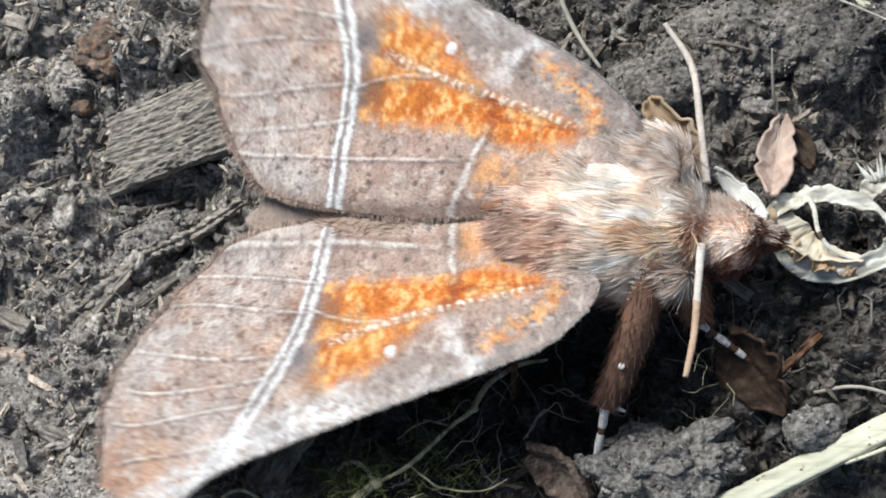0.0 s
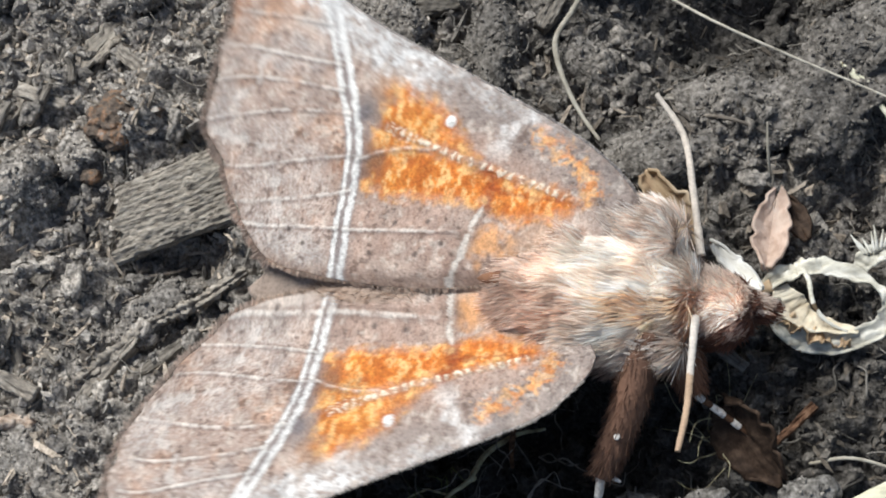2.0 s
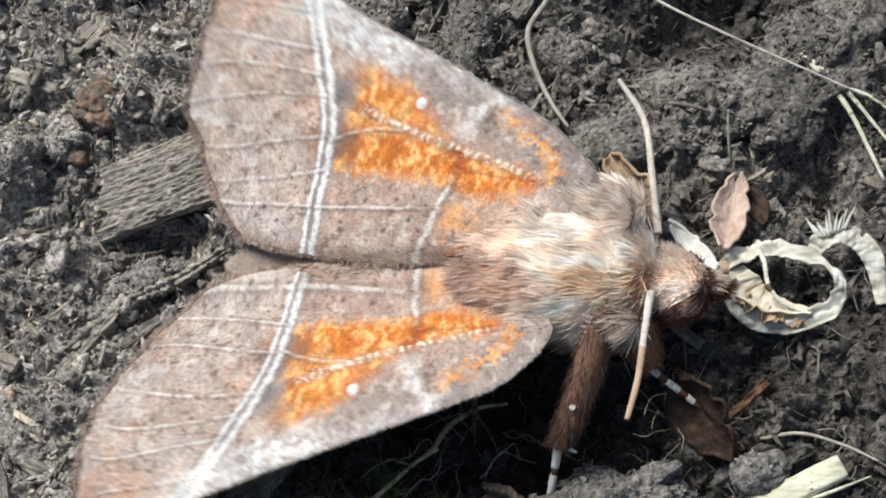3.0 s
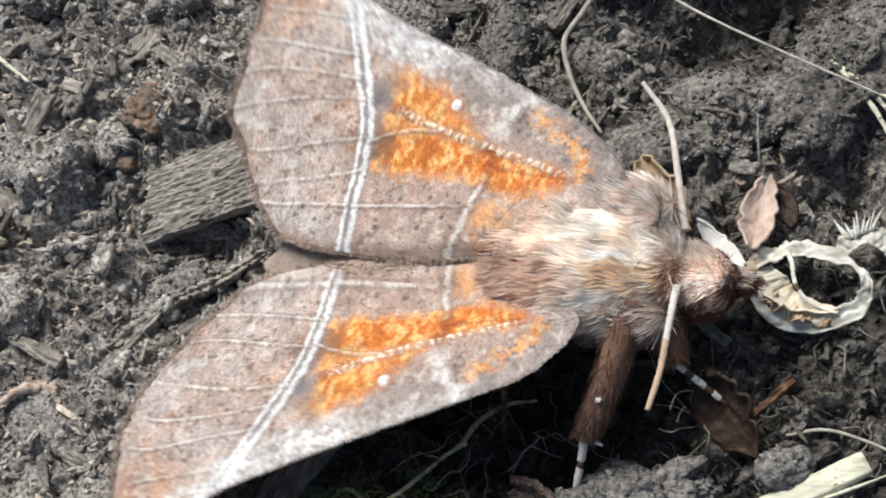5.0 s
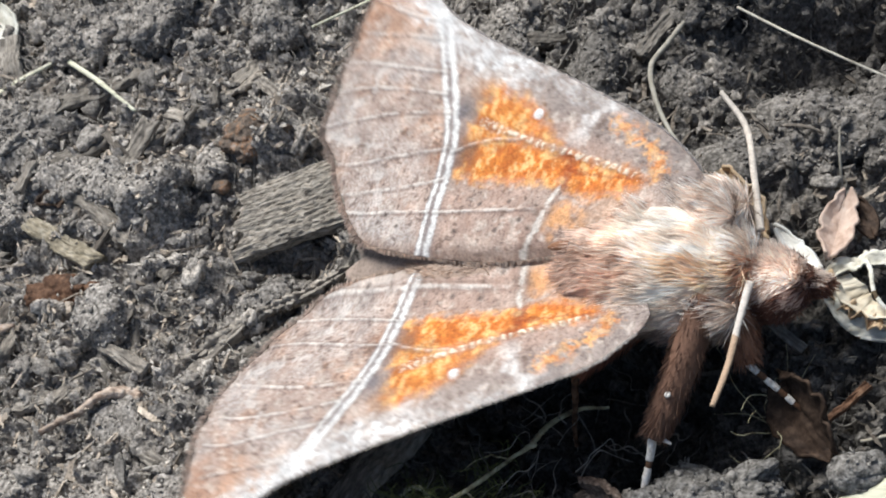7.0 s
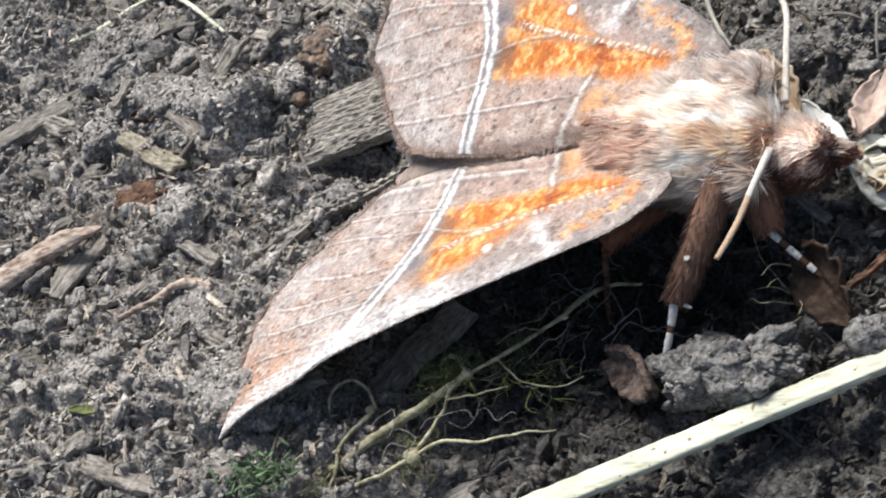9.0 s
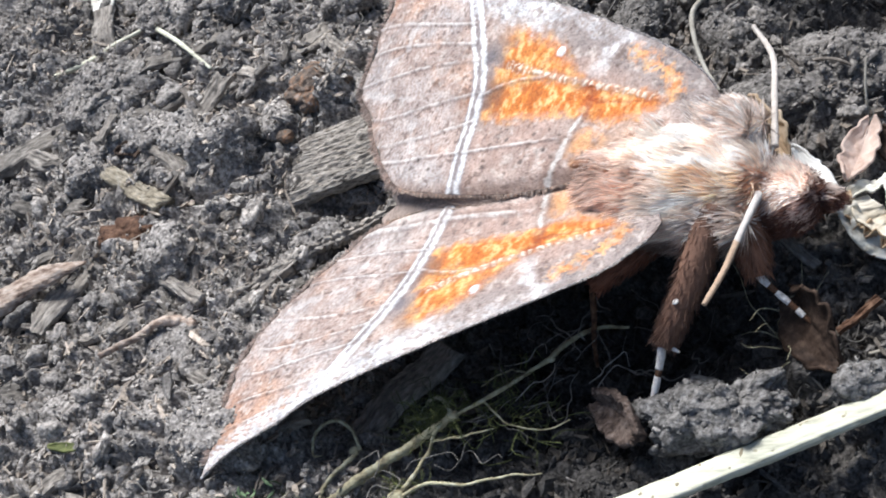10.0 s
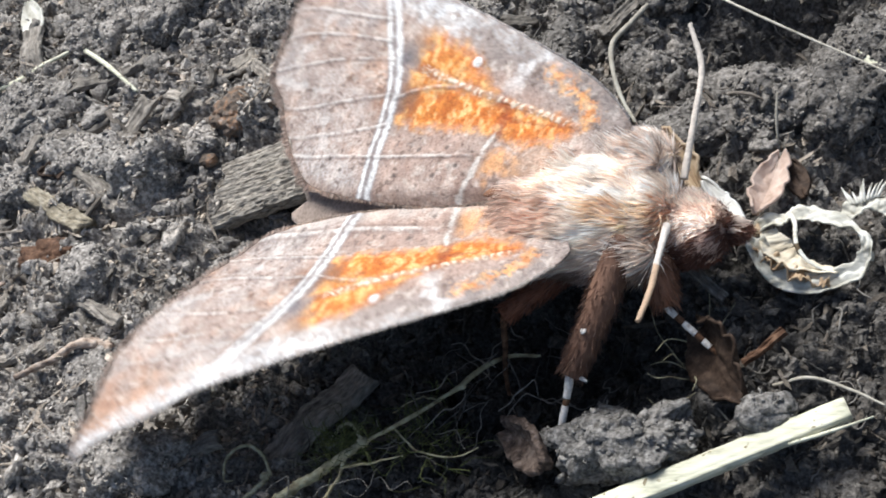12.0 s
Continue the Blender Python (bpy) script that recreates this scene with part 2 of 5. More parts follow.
def sweep(path, half_w, half_t, n=60, seg=24, power=2.0, ridge=0.0, ridges=9, rough=0.0, seed=0, up=(0, 0, 1), taper=0.0):
    """A bar along a path: half width and half thickness (numbers or profiles), a rounded-box section, grain ridges along it."""
    p = spline(path, n) if len(path) > 2 else np.asarray(path[0]) + np.linspace(0, 1, n)[:, None] * (np.asarray(path[1], float) - np.asarray(path[0]))
    s = np.linspace(0, 1, n)
    w = np.interp(s, np.linspace(0, 1, np.size(half_w)), np.atleast_1d(half_w))
    t = np.interp(s, np.linspace(0, 1, np.size(half_t)), np.atleast_1d(half_t))
    d = np.gradient(p, axis=0)
    d /= np.linalg.norm(d, axis=1)[:, None]
    side = np.cross(np.asarray(up, float), d)
    side /= np.linalg.norm(side, axis=1)[:, None] + 1e-9
    top = np.cross(d, side)
    a = np.linspace(0, 2 * math.pi, seg, endpoint=False)
    ca, sa = np.cos(a), np.sin(a)
    r = (np.abs(ca) ** power + np.abs(sa) ** power) ** (-1 / power)
    cx, cy = r * ca, r * sa
    length = np.linalg.norm(p[-1] - p[0]) + 1e-6
    S, A = np.meshgrid(s * length, a, indexing="ij")
    off = 1 + ridge * hash_noise(S * 0.15, np.cos(A) * ridges / 2, np.sin(A) * ridges / 2, seed) \
        + rough * fractal(S / (w.mean() * 1.2), np.cos(A), np.sin(A), 0.9, 3, seed + 5)
    if taper:
        off = off * (1 - taper * np.clip(np.abs(2 * s - 1) - 0.8, 0, 1)[:, None] / 0.2)
    v = p[:, None, :] + side[:, None, :] * (w[:, None] * cx * off)[..., None] + top[:, None, :] * (t[:, None] * cy * off)[..., None]
    v = v.reshape(-1, 3)
    f = grid_faces(n, seg, True).tolist()
    f.append(list(range(seg))[::-1])
    f.append([(n - 1) * seg + k for k in range(seg)])
    return v, f


def sheet(points, thick):
    """A sheet with a thickness from a grid of points (rows, columns, 3)."""
    r, c, _ = points.shape
    du, dv = np.gradient(points, axis=0), np.gradient(points, axis=1)
    nn = np.cross(du, dv)
    nn /= np.linalg.norm(nn, axis=2)[..., None] + 1e-12
    top, low = (points + nn * thick / 2).reshape(-1, 3), (points - nn * thick / 2).reshape(-1, 3)
    f = grid_faces(r, c)
    m = r * c
    edge = [k for k in range(c)] + [k * c + c - 1 for k in range(1, r)] + [(r - 1) * c + k for k in range(c - 2, -1, -1)] + [k * c for k in range(r - 2, 0, -1)]
    faces = f.tolist() + (f[:, ::-1] + m).tolist()
    for k in range(len(edge)):
        a, b = edge[k], edge[(k + 1) % len(edge)]
        faces.append([b, a, a + m, b + m])
    return np.vstack([top, low]), faces


def blob(radii, seed=0, lumps=0.25, grain=1.0, level=4, crumb=0.0):
    """A lumpy stone or clod about the origin."""
    bm = bmesh.new()
    bmesh.ops.create_icosphere(bm, subdivisions=level, radius=1)
    v = np.array([q.co for q in bm.verts])
    f = [[q.index for q in p.verts] for p in bm.faces]
    bm.free()
    r = np.asarray(radii, float)
    w = v * r
    k = 1 + lumps * fractal(w[:, 0], w[:, 1], w[:, 2], grain * 2, 4, seed)
    if crumb:
        k = k + crumb * (crumbly(w[:, 0] + w[:, 2] * 0.7, w[:, 1] + w[:, 2] * 0.6, grain * 0.55, seed) - 0.4)
    return w * k[:, None], f


def joined(pieces):
    vs, fs, base = [], [], 0
    for v, f in pieces:
        vs.append(np.asarray(v))
        fs.extend([[k + base for k in q] for q in (f if isinstance(f, list) else f.tolist())])
        base += len(v)
    return np.vstack(vs), fs


def smooth01(x, a, b):
    x = np.clip((np.asarray(x, float) - a) / (b - a), 0, 1)
    return x * x * (3 - 2 * x)


# ---------------------------------------------------------------- ground
MOUNDS = [  # x, y, radius, height
    (-20, -12, 6, 2.2), (-8, -3.5, 6.5, -3.2), (-2, -3.5, 3.5, -2.2), (5.0, -3.2, 3.0, -1.4), (4.5, 14.5, 3.2, -3.0), (9.2, 4.6, 2.8, -2.6), (3.5, 7.5, 2.6, 1.0),
    (9.5, 10, 3, 0.6), (10, 14.5, 4, -2.0), (-18.5, 7.0, 5, -1.7), (8, -0.3, 2.8, -0.7), (-13, -6.5, 4.0, -1.4), (-19.5, 5.2, 2.2, -1.3), (3.5, 12.0, 2.6, -1.6), (7.5, 17, 4, -2.2), (6.8, 15.0, 2.8, -2.4), (-22, 12, 3, 1.2), (-28, 9, 3, 1.0), (-19, 2.5, 3, -0.8), (-36, 12, 5, 0.8), (-30, -9, 6, 0.8), (-9, 17, 6, 0.7), (8, -11, 6, -1.8), (0, -12.8, 6, -2.0), (-8, -15, 5, -1.4),
]


def macro(x, y):
    x, y = np.asarray(x, float), np.asarray(y, float)
    h = 0.55 * fractal(x, y, 0, 9.0, 2, 3)
    for mx, my, r, d in MOUNDS:
        h = h + d * np.exp(-((x - mx) ** 2 + (y - my) ** 2) / (r * r) * 1.4)
    near = np.exp(-((x + 12) ** 2 + (y - 4) ** 2) / 80.0 ** 2)
    return h * near + 0.8 * fractal(x, y, 0, 160.0, 2, 9) * (1 - near)


def height(x, y):
    x, y = np.asarray(x, float), np.asarray(y, float)
    wx, wy = x + 0.35 * hash_noise(x / 1.3, y / 1.3, 0, 31), y + 0.35 * hash_noise(x / 1.3, y / 1.3, 4, 32)
    rough = 0.55 + 0.45 * smooth01(hash_noise(x / 6, y / 6, 0, 44), -0.5, 0.5)
    h = macro(x, y) - 1.0
    h = h - 0.08 + rough * (1.3 * crumbly(wx, wy, 2.6, 1) + 1.05 * crumbly(wx + 7, wy, 1.3, 2) + 0.42 * crumbly(wx, wy + 5, 0.6, 4))
    ridged = 1 - np.abs(fractal(x, y, 3, 0.9, 3, 12))
    return h - 0.5 + 0.42 * fractal(x, y, 0, 1.3, 2, 8) + 0.4 * ridged + 0.26 * fractal(x, y, 0, 0.45, 3, 6)


def dryness_and_shade(x, y):
    """The soil's brightness: pale where it is dry, dark where it is moist, with shade painted in under the wing and in
    a hollow.
    """
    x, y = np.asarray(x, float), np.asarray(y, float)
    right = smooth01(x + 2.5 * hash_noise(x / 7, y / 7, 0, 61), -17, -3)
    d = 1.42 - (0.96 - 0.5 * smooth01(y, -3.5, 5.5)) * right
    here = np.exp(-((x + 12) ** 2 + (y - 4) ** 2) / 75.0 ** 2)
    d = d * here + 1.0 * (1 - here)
    # the wing's shade, painted into the soil colour beneath it
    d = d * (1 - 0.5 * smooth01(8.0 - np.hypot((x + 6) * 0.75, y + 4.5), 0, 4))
    d = d * (1 + 0.13 * hash_noise(x / 4, y / 4, 0, 62) + 0.13 * hash_noise(x / 1.6, y / 1.6, 0, 63))
    pale = np.exp(-((x - 1.5) ** 2 / 16 + (y + 8.7) ** 2 / 4)) + np.exp(-((x - 4.5) ** 2 + (y - 7.5) ** 2) / 9) + 1.3 * np.exp(-((x + 33) ** 2 / 12 + (y - 10.5) ** 2 / 4))
    # a paler band on the left; shade painted into the far right hollow
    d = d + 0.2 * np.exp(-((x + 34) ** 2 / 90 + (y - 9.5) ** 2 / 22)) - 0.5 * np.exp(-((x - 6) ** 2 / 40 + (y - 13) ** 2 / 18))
    return np.clip(d + 0.16 * pale, 0.2, 1.6)[..., None] * np.array((1.02, 0.985, 0.955))


def graded(lo, hi, step, far):
    mid = np.arange(lo, hi + step / 2, step)
    out, d, q = [], step, 0.0
    while q < far:
        d *= 1.22
        q += d
        out.append(q)
    out = np.array(out)
    return np.r_[(lo - out)[::-1], mid, hi + out]


gx, gy = graded(-52, 14.5, 0.115, 5000), graded(-17.5, 29.5, 0.12, 5000)
GX, GY = np.meshgrid(gx, gy, indexing="xy")
GZ = height(GX, GY)
ground = new("ground", mesh("ground", np.stack([GX, GY, GZ], -1).reshape(-1, 3), grid_faces(len(gy), len(gx)), SOIL, colours=dryness_and_shade(GX.ravel(), GY.ravel())))
tagged(ground, "dark grey crumbly garden soil with small hollows", "soil", kind="structure")


def on_ground(x, y):
    return float(height(x, y))


# ---------------------------------------------------------------- moth
moth = new("moth")
tagged(moth, "brown and orange moth with scalloped wings standing on soil", "moth")
AXIS = Vector((0.984, -0.15, 0.10)).normalized()
BEND = 0.004
FAR_COSTA = [(-2.2, 0.6), (-1.75, 1.4), (-0.9, 2.6), (0.3, 3.65), (1.8, 4.65), (3.3, 5.5), (5.1, 6.55), (8.4, 8.35), (11.5, 10.3), (13.3, 11.9), (15.0, 13.9), (16.2, 15.5), (17.1, 16.8)]
FAR_REAR = [(-2.0, 0.2), (1.2, -0.9), (3.5, -1.45), (6.5, -1.7), (9.5, -1.5), (12.2, -1.05), (14.1, -0.5), (15.3, 0.5), (16.8, 2.4), (17.7, 4.2), (18.7, 5.5), (18.75, 6.6),
            (18.6, 8.4), (18.3, 10.3), (17.95, 12.4), (17.55, 14.6), (17.1, 16.75)]
NEAR_COSTA = [(-1.5, 1.3), (-1.4, 2.1), (-0.75, 3.1), (0.0, 3.95), (1.7, 4.95), (5.1, 6.8), (8.8, 8.75), (12.4, 10.75), (13.8, 12.1), (15.1, 13.6), (16.2, 15.3), (17.1, 16.8)]
NEAR_REAR = [(-0.9, 0.2), (1.2, -0.55), (4.2, -0.65), (7.2, -0.4), (10.6, 0.05), (12.8, 0.4), (14.6, 0.8), (16.1, 1.4), (17.5, 2.8), (18.2, 4.2), (18.9, 5.5), (19.5, 6.9),
             (19.55, 8.3), (19.2, 9.7), (18.35, 11.5), (17.65, 14.4), (17.1, 16.75)]


def line_dist(u, v, pts):
    """The distance to a line through points, and how far along it the nearest place lies (0 to 1)."""
    p = spline(pts, 8 * len(pts))
    best, along = np.full(u.shape, 99.0), np.zeros(u.shape)
    for k in range(len(p) - 1):
        a, d = p[k], p[k + 1] - p[k]
        s = np.clip(((u - a[0]) * d[0] + (v - a[1]) * d[1]) / (d @ d + 1e-12), 0, 1)
        q = np.hypot(u - a[0] - s * d[0], v - a[1] - s * d[1])
        along = np.where(q < best, (k + s) / (len(p) - 1), along)
        best = np.minimum(best, q)
    return best, along


def inside(u, v, pts):
    """How far a place lies inside a polygon (negative: outside)."""
    p = np.asarray(pts, float)
    best, odd = np.full(u.shape, 99.0), np.zeros(u.shape, bool)
    for k in range(len(p)):
        a, b = p[k], p[(k + 1) % len(p)]
        d = b - a
        s = np.clip(((u - a[0]) * d[0] + (v - a[1]) * d[1]) / (d @ d), 0, 1)
        best = np.minimum(best, np.hypot(u - a[0] - s * d[0], v - a[1] - s * d[1]))
        cross = ((a[1] > v) != (b[1] > v)) & (u < d[0] * (v - a[1]) / (d[1] + 1e-12) + a[0])
        odd ^= cross
    return np.where(odd, best, -best)


def wing_shape(u, v, near):
    """The place in the wing's own space of a point of its pattern."""
    if near:
        u, v = 0.971 * u + 0.058 * v + 1.04, -0.084 * u + 0.832 * v + 0.14
        v = v - 1.15 * smooth01(-v, -0.6, 1.2) * smooth01(u, 2.0, 5.0)
        v = v * (1 + 0.115 * smooth01(v, 1.5, 4.5) * (1 - smooth01(v, 8.5, 12.0)))
        edge = 0.22 * smooth01(-v, -0.6, 1.6) * smooth01(u, 2.0, 5.0)
    else:
        edge = 0.3 * smooth01(-v, -2.5, 0.5) - 0.4 * smooth01(-v, 0.9, 2.0)
    w = -BEND * (u * u + v * v) + edge - 0.22 * np.clip(-u, 0, 3) ** 2
    return np.stack([u, v if near else -v, w], -1)


def wing_pattern(u, v, costa, margin, inner):
    """The colours and the fine relief of a forewing."""
    n1, n2, n3 = fractal(u, v, 0, 2.2, 3, 51), fractal(u, v, 0, 0.5, 3, 52), fractal(u, v, 0, 0.2, 2, 53)
    col = np.zeros(u.shape + (3,))
    relief = 0.02 * n2

    def lay(mask, colour):
        col[...] = col * (1 - mask[..., None]) + np.asarray(colour) * mask[..., None]

    col[...] = (0.44, 0.315, 0.262)
    lay(smooth01(n1, -0.5, 0.7) * 0.55, (0.57, 0.46, 0.395))
    lay(smooth01(fractal(u * 3, v, 0, 0.4, 3, 58), 0.1, 0.9) * 0.4, (0.33, 0.195, 0.14))
    # grey field along the front edge
    cd, ca = line_dist(u, v, costa)
    lay(smooth01(cd, 2.3, 1.2) * 0.85, (0.34, 0.285, 0.26))
    # outer field: warm brown, greyer towards the margin
    line = [(10.85, -1.3), (10.75, 0.0), (10.8, 1.2), (10.7, 2.8), (10.65, 3.9), (10.9, 5.4), (11.45, 7.1), (12.1, 9.0), (12.6, 10.4), (13.2, 11.7)]
    lu = np.interp(v, [q[1] for q in line], [q[0] for q in line])
    outer = smooth01(u - lu, 0.2, 1.2)
    lay(outer * 0.7, (0.47, 0.375, 0.33))
    lay(outer * smooth01(n1 + 0.35 * n2 - 0.04 * (u - lu), -0.5, 0.3) * 0.8, (0.53, 0.31, 0.205))
    lay(outer * smooth01(fractal(u, v, 0, 3.0, 2, 59) + 0.05 * (u - lu), 0.1, 0.65) * 0.7, (0.55, 0.515, 0.5))
    md, ma = line_dist(u, v, margin[5:])
    lay(outer * smooth01(md + 0.6 * n1, 2.4, 0.5) * 0.75, (0.4, 0.345, 0.32))
    lay(smooth01(md + 0.2 * n2, 0.5, 0.1) * smooth01(u, 13.0, 15.0) * 0.6, (0.3, 0.215, 0.175))
    lay(smooth01(np.hypot((u - 17.6) * 1.1, (v - 12.6) * 0.62) + 0.4 * n2, 2.4, 0.6) * 0.9, (0.37, 0.185, 0.105))
    patchy = fractal(u * 0.7, v, 0, 2.6, 2, 68)
    lay(outer * smooth01(patchy, 0.15, 0.7) * 0.6, (0.57, 0.33, 0.21))
    lay(outer * smooth01(-patchy, 0.1, 0.7) * 0.55, (0.53, 0.485, 0.465))
    # fine cross-wise ripples of the outer field
    rip = 0.5 + 0.5 * np.sin((u * 0.9 + 0.8 * n2) * 9 + v * 1.5)
    lay(outer * smooth01(rip, 0.45, 0.95) * 0.4, (0.3, 0.185, 0.14))
    lay(outer * smooth01(1 - rip, 0.6, 1.0) * 0.22, (0.66, 0.57, 0.51))
    # dark flecks
    net = np.abs(fractal(u, v, 0, 0.55, 3, 64))
    lay(smooth01(net, 0.13, 0.02) * 0.34, (0.19, 0.11, 0.08))
    lay(smooth01(n3 + 0.5 * n2, 0.6, 0.95) * 0.65, (0.12, 0.075, 0.06))
    lay(smooth01(fractal(u, v, 0, 0.3, 2, 65), 0.35, 0.9) * 0.5, (0.7, 0.61, 0.54))
    # orange fields
    vein = [(9.3, 5.0), (8.6, 4.65), (6.0, 3.55), (3.0, 2.45), (0.5, 1.45)]
    wob = 0.2 * n2 + 0.1 * n3
    main = inside(u, v, [(0.2, 1.35), (1.5, 0.9), (2.9, 0.75), (4.2, 1.4), (6.5, 1.75), (9.9, 2.25), (10.2, 3.1), (9.5, 4.1), (9.0, 4.75), (6.0, 3.55), (3.0, 2.45), (1.2, 1.9)]) + wob
    upper = inside(u, v, [(9.9, 3.8), (9.8, 5.4), (9.4, 6.5), (8.6, 6.9), (7.7, 6.5), (6.8, 5.7), (6.2, 4.9), (5.3, 3.9), (4.4, 3.1), (6.5, 3.6)]) + wob
    orange = np.maximum(smooth01(main, -0.4, 0.45), smooth01(upper, -0.4, 0.6))
    streak = fractal(u * 1.7, v, 0, 0.42, 3, 57)
    lay(orange * 0.95, (0.78, 0.31, 0.065))
    lay(orange * smooth01(main, -0.1, 0.6) * 0.55, (0.68, 0.175, 0.015))
    lay(orange * smooth01(n1 + 0.5 * n2, 0.0, 0.9) * 0.5, (0.8, 0.33, 0.06))
    lay(orange * smooth01(streak + 0.5 * n3, 0.05, 0.7) * 0.8, (0.93, 0.58, 0.25))
    lay(orange * smooth01(-streak - 0.5 * n3, 0.05, 0.7) * 0.6, (0.45, 0.095, 0.012))
    lay(orange * smooth01(-n1 - 0.4 * n2, 0.2, 0.9) * 0.45, (0.5, 0.13, 0.025))
    lay(smooth01(np.hypot((u - 10.1) * 0.6, v - 3.6) + 0.3 * n2, 1.5, 0.3) * 0.85, (0.26, 0.12, 0.065))
    lay(smooth01(np.hypot((u - 10.2) * 0.8, (v - 5.7) * 0.7) + 0.3 * n2, 1.0, 0.2) * 0.75, (0.24, 0.2, 0.19))
    lay(smooth01(np.hypot(u - 9.4, (v - 6.6) * 0.8) + 0.3 * n2, 0.9, 0.2) * 0.6, (0.42, 0.24, 0.14))
    lay(smooth01(np.hypot(u - 7.6, v - 6.4) + 0.3 * n2, 0.7, 0.2) * 0.5, (0.4, 0.26, 0.19))
    shoulder = line_dist(u, v, [(2.4, 4.2), (1.1, 3.2), (0.35, 2.4), (0.1, 1.8)])[0]
    lay(smooth01(shoulder + 0.45 * n2 + 0.15 * n3, 0.48, 0.1) * 0.8 * smooth01(n2 + 0.6 * n3, -0.9, -0.1), (0.74, 0.27, 0.06))
    lay(smooth01(shoulder + 0.5 * n3, 0.3, -0.1) * 0.6, (0.88, 0.5, 0.22))
    lay(smooth01(np.hypot((u - 3.9) * 0.75, v + 0.1) + 0.4 * n2, 0.95, 0.2) * 0.8, (0.74, 0.36, 0.14))
    lay(smooth01(np.hypot((u - 2.1) * 0.6, (v + 0.2)) + 0.3 * n2, 1.2, 0.4) * 0.4, (0.62, 0.4, 0.26))
    dark = line_dist(u, v, [(4.25, 1.5), (4.2, 2.0), (4.35, 2.75)])[0]
    lay(smooth01(dark + 0.15 * n2, 0.42, 0.08) * 0.75, (0.33, 0.06, 0.012))
    under = line_dist(u, v, [(1.2, 1.55), (2.6, 1.75), (4.2, 2.15)])[0]
    lay(smooth01(under + 0.08 * n3, 0.2, 0.03) * 0.6, (0.3, 0.055, 0.012))
    # beaded pale vein
    vd, va = line_dist(u, v, vein)
    lay(smooth01(vd + 0.08 * n3, 0.4, 0.1) * orange * 0.6, (0.3, 0.09, 0.03))
    bead = smooth01(np.sin(va * 170 + 2.5 * n2) + 0.7 * n3, -0.1, 0.6)
    big = 1 + 0.55 * smooth01(np.abs(va - 0.22), 0.16, 0.03)
    lay(smooth01(vd / big + 0.08 * n3, 0.19, 0.08) * (0.08 + 0.92 * bead) * smooth01(va, 0.02, 0.1) * smooth01(1.02 - va, 0.0, 0.15), (0.88, 0.74, 0.58))
    relief += 0.08 * smooth01(vd, 0.2, 0.03) * (0.4 + 0.6 * bead)
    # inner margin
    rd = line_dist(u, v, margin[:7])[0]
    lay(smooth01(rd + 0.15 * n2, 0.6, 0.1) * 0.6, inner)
    # inner pale band with dark edges
    band = [(5.75, -1.5), (5.35, -0.8), (4.95, 0.4), (4.45, 1.5)]
    bd, ba = line_dist(u, v, band)
    lay(smooth01(bd + 0.12 * n2, 0.5, 0.15) * 0.55, (0.25, 0.165, 0.13))
    lay(smooth01(bd + 0.1 * n2 + 0.06 * n3, 0.19, 0.05) * 0.85, (0.72, 0.66, 0.6))
    patch = line_dist(u, v, [(2.8, 4.9), (3.4, 4.4), (4.1, 3.4)])[0]
    lay(smooth01(patch + 0.3 * n2, 0.45, 0.05) * smooth01(v, 2.9, 4.2) * 0.85, (0.72, 0.68, 0.66))
    # double pale line
    dl, da = line_dist(u, v, line)
    sgn = np.sign(u - lu)
    lay(smooth01(dl + 0.1 * n2, 0.85, 0.3) * smooth01(-sgn, -0.5, 0.5) * 0.55, (0.25, 0.185, 0.165))
    lay(smooth01(dl, 0.5, 0.36), (0.3, 0.25, 0.24))
    wl = dl * sgn + 0.06 * n2
    for c, wd in ((-0.24, 0.2), (0.25, 0.17)):
        lay(smooth01(np.abs(wl - c) + 0.05 * n3, wd, 0.07), (0.8, 0.78, 0.76))
    relief += 0.05 * smooth01(dl, 0.4, 0.1)
    # pale veins of the outer field and of the rear field
    for pts in ([(12.4, 9.6), (14.5, 10.2), (16.4, 10.65), (18.0, 11.1)], [(11.7, 7.75), (14.2, 8.4), (17.0, 9.2), (18.6, 9.3)], [(11.5, 6.6), (14.2, 7.3), (16.8, 7.75), (18.6, 7.8)],
                [(11.0, 5.6), (13.0, 5.9), (14.9, 6.05), (17.0, 6.05), (18.8, 6.0)], [(10.6, 3.8), (12.6, 3.8), (14.4, 3.75), (16.2, 3.7), (17.8, 3.9)], [(11.0, 0.75), (13.3, 0.95), (14.9, 1.05), (16.3, 1.3)],
                [(5.4, 0.44), (8.2, 0.57), (10.7, 0.7)], [(10.7, 2.3), (13.5, 2.15), (16.9, 2.2)], [(12.9, 10.7), (15.2, 11.6), (17.6, 12.9)], [(10.5, 3.6), (9.4, 3.85), (8.1, 3.95), (7.1, 3.82)]):
        d, a = line_dist(u, v, pts)
        broken = smooth01(fractal(a * 9, d * 0, pts[0][1], 1.0, 2, 7), -0.7, 0.3)
        lay(smooth01(np.abs(d - 0.13), 0.09, 0.02) * (0.2 + 0.5 * broken) * 0.6, (0.2, 0.14, 0.12))
        lay(smooth01(d + 0.04 * n3, 0.1, 0.02) * (0.15 + 0.85 * broken) * 0.65, (0.76, 0.71, 0.66))
        relief += 0.05 * smooth01(d, 0.13, 0.02)
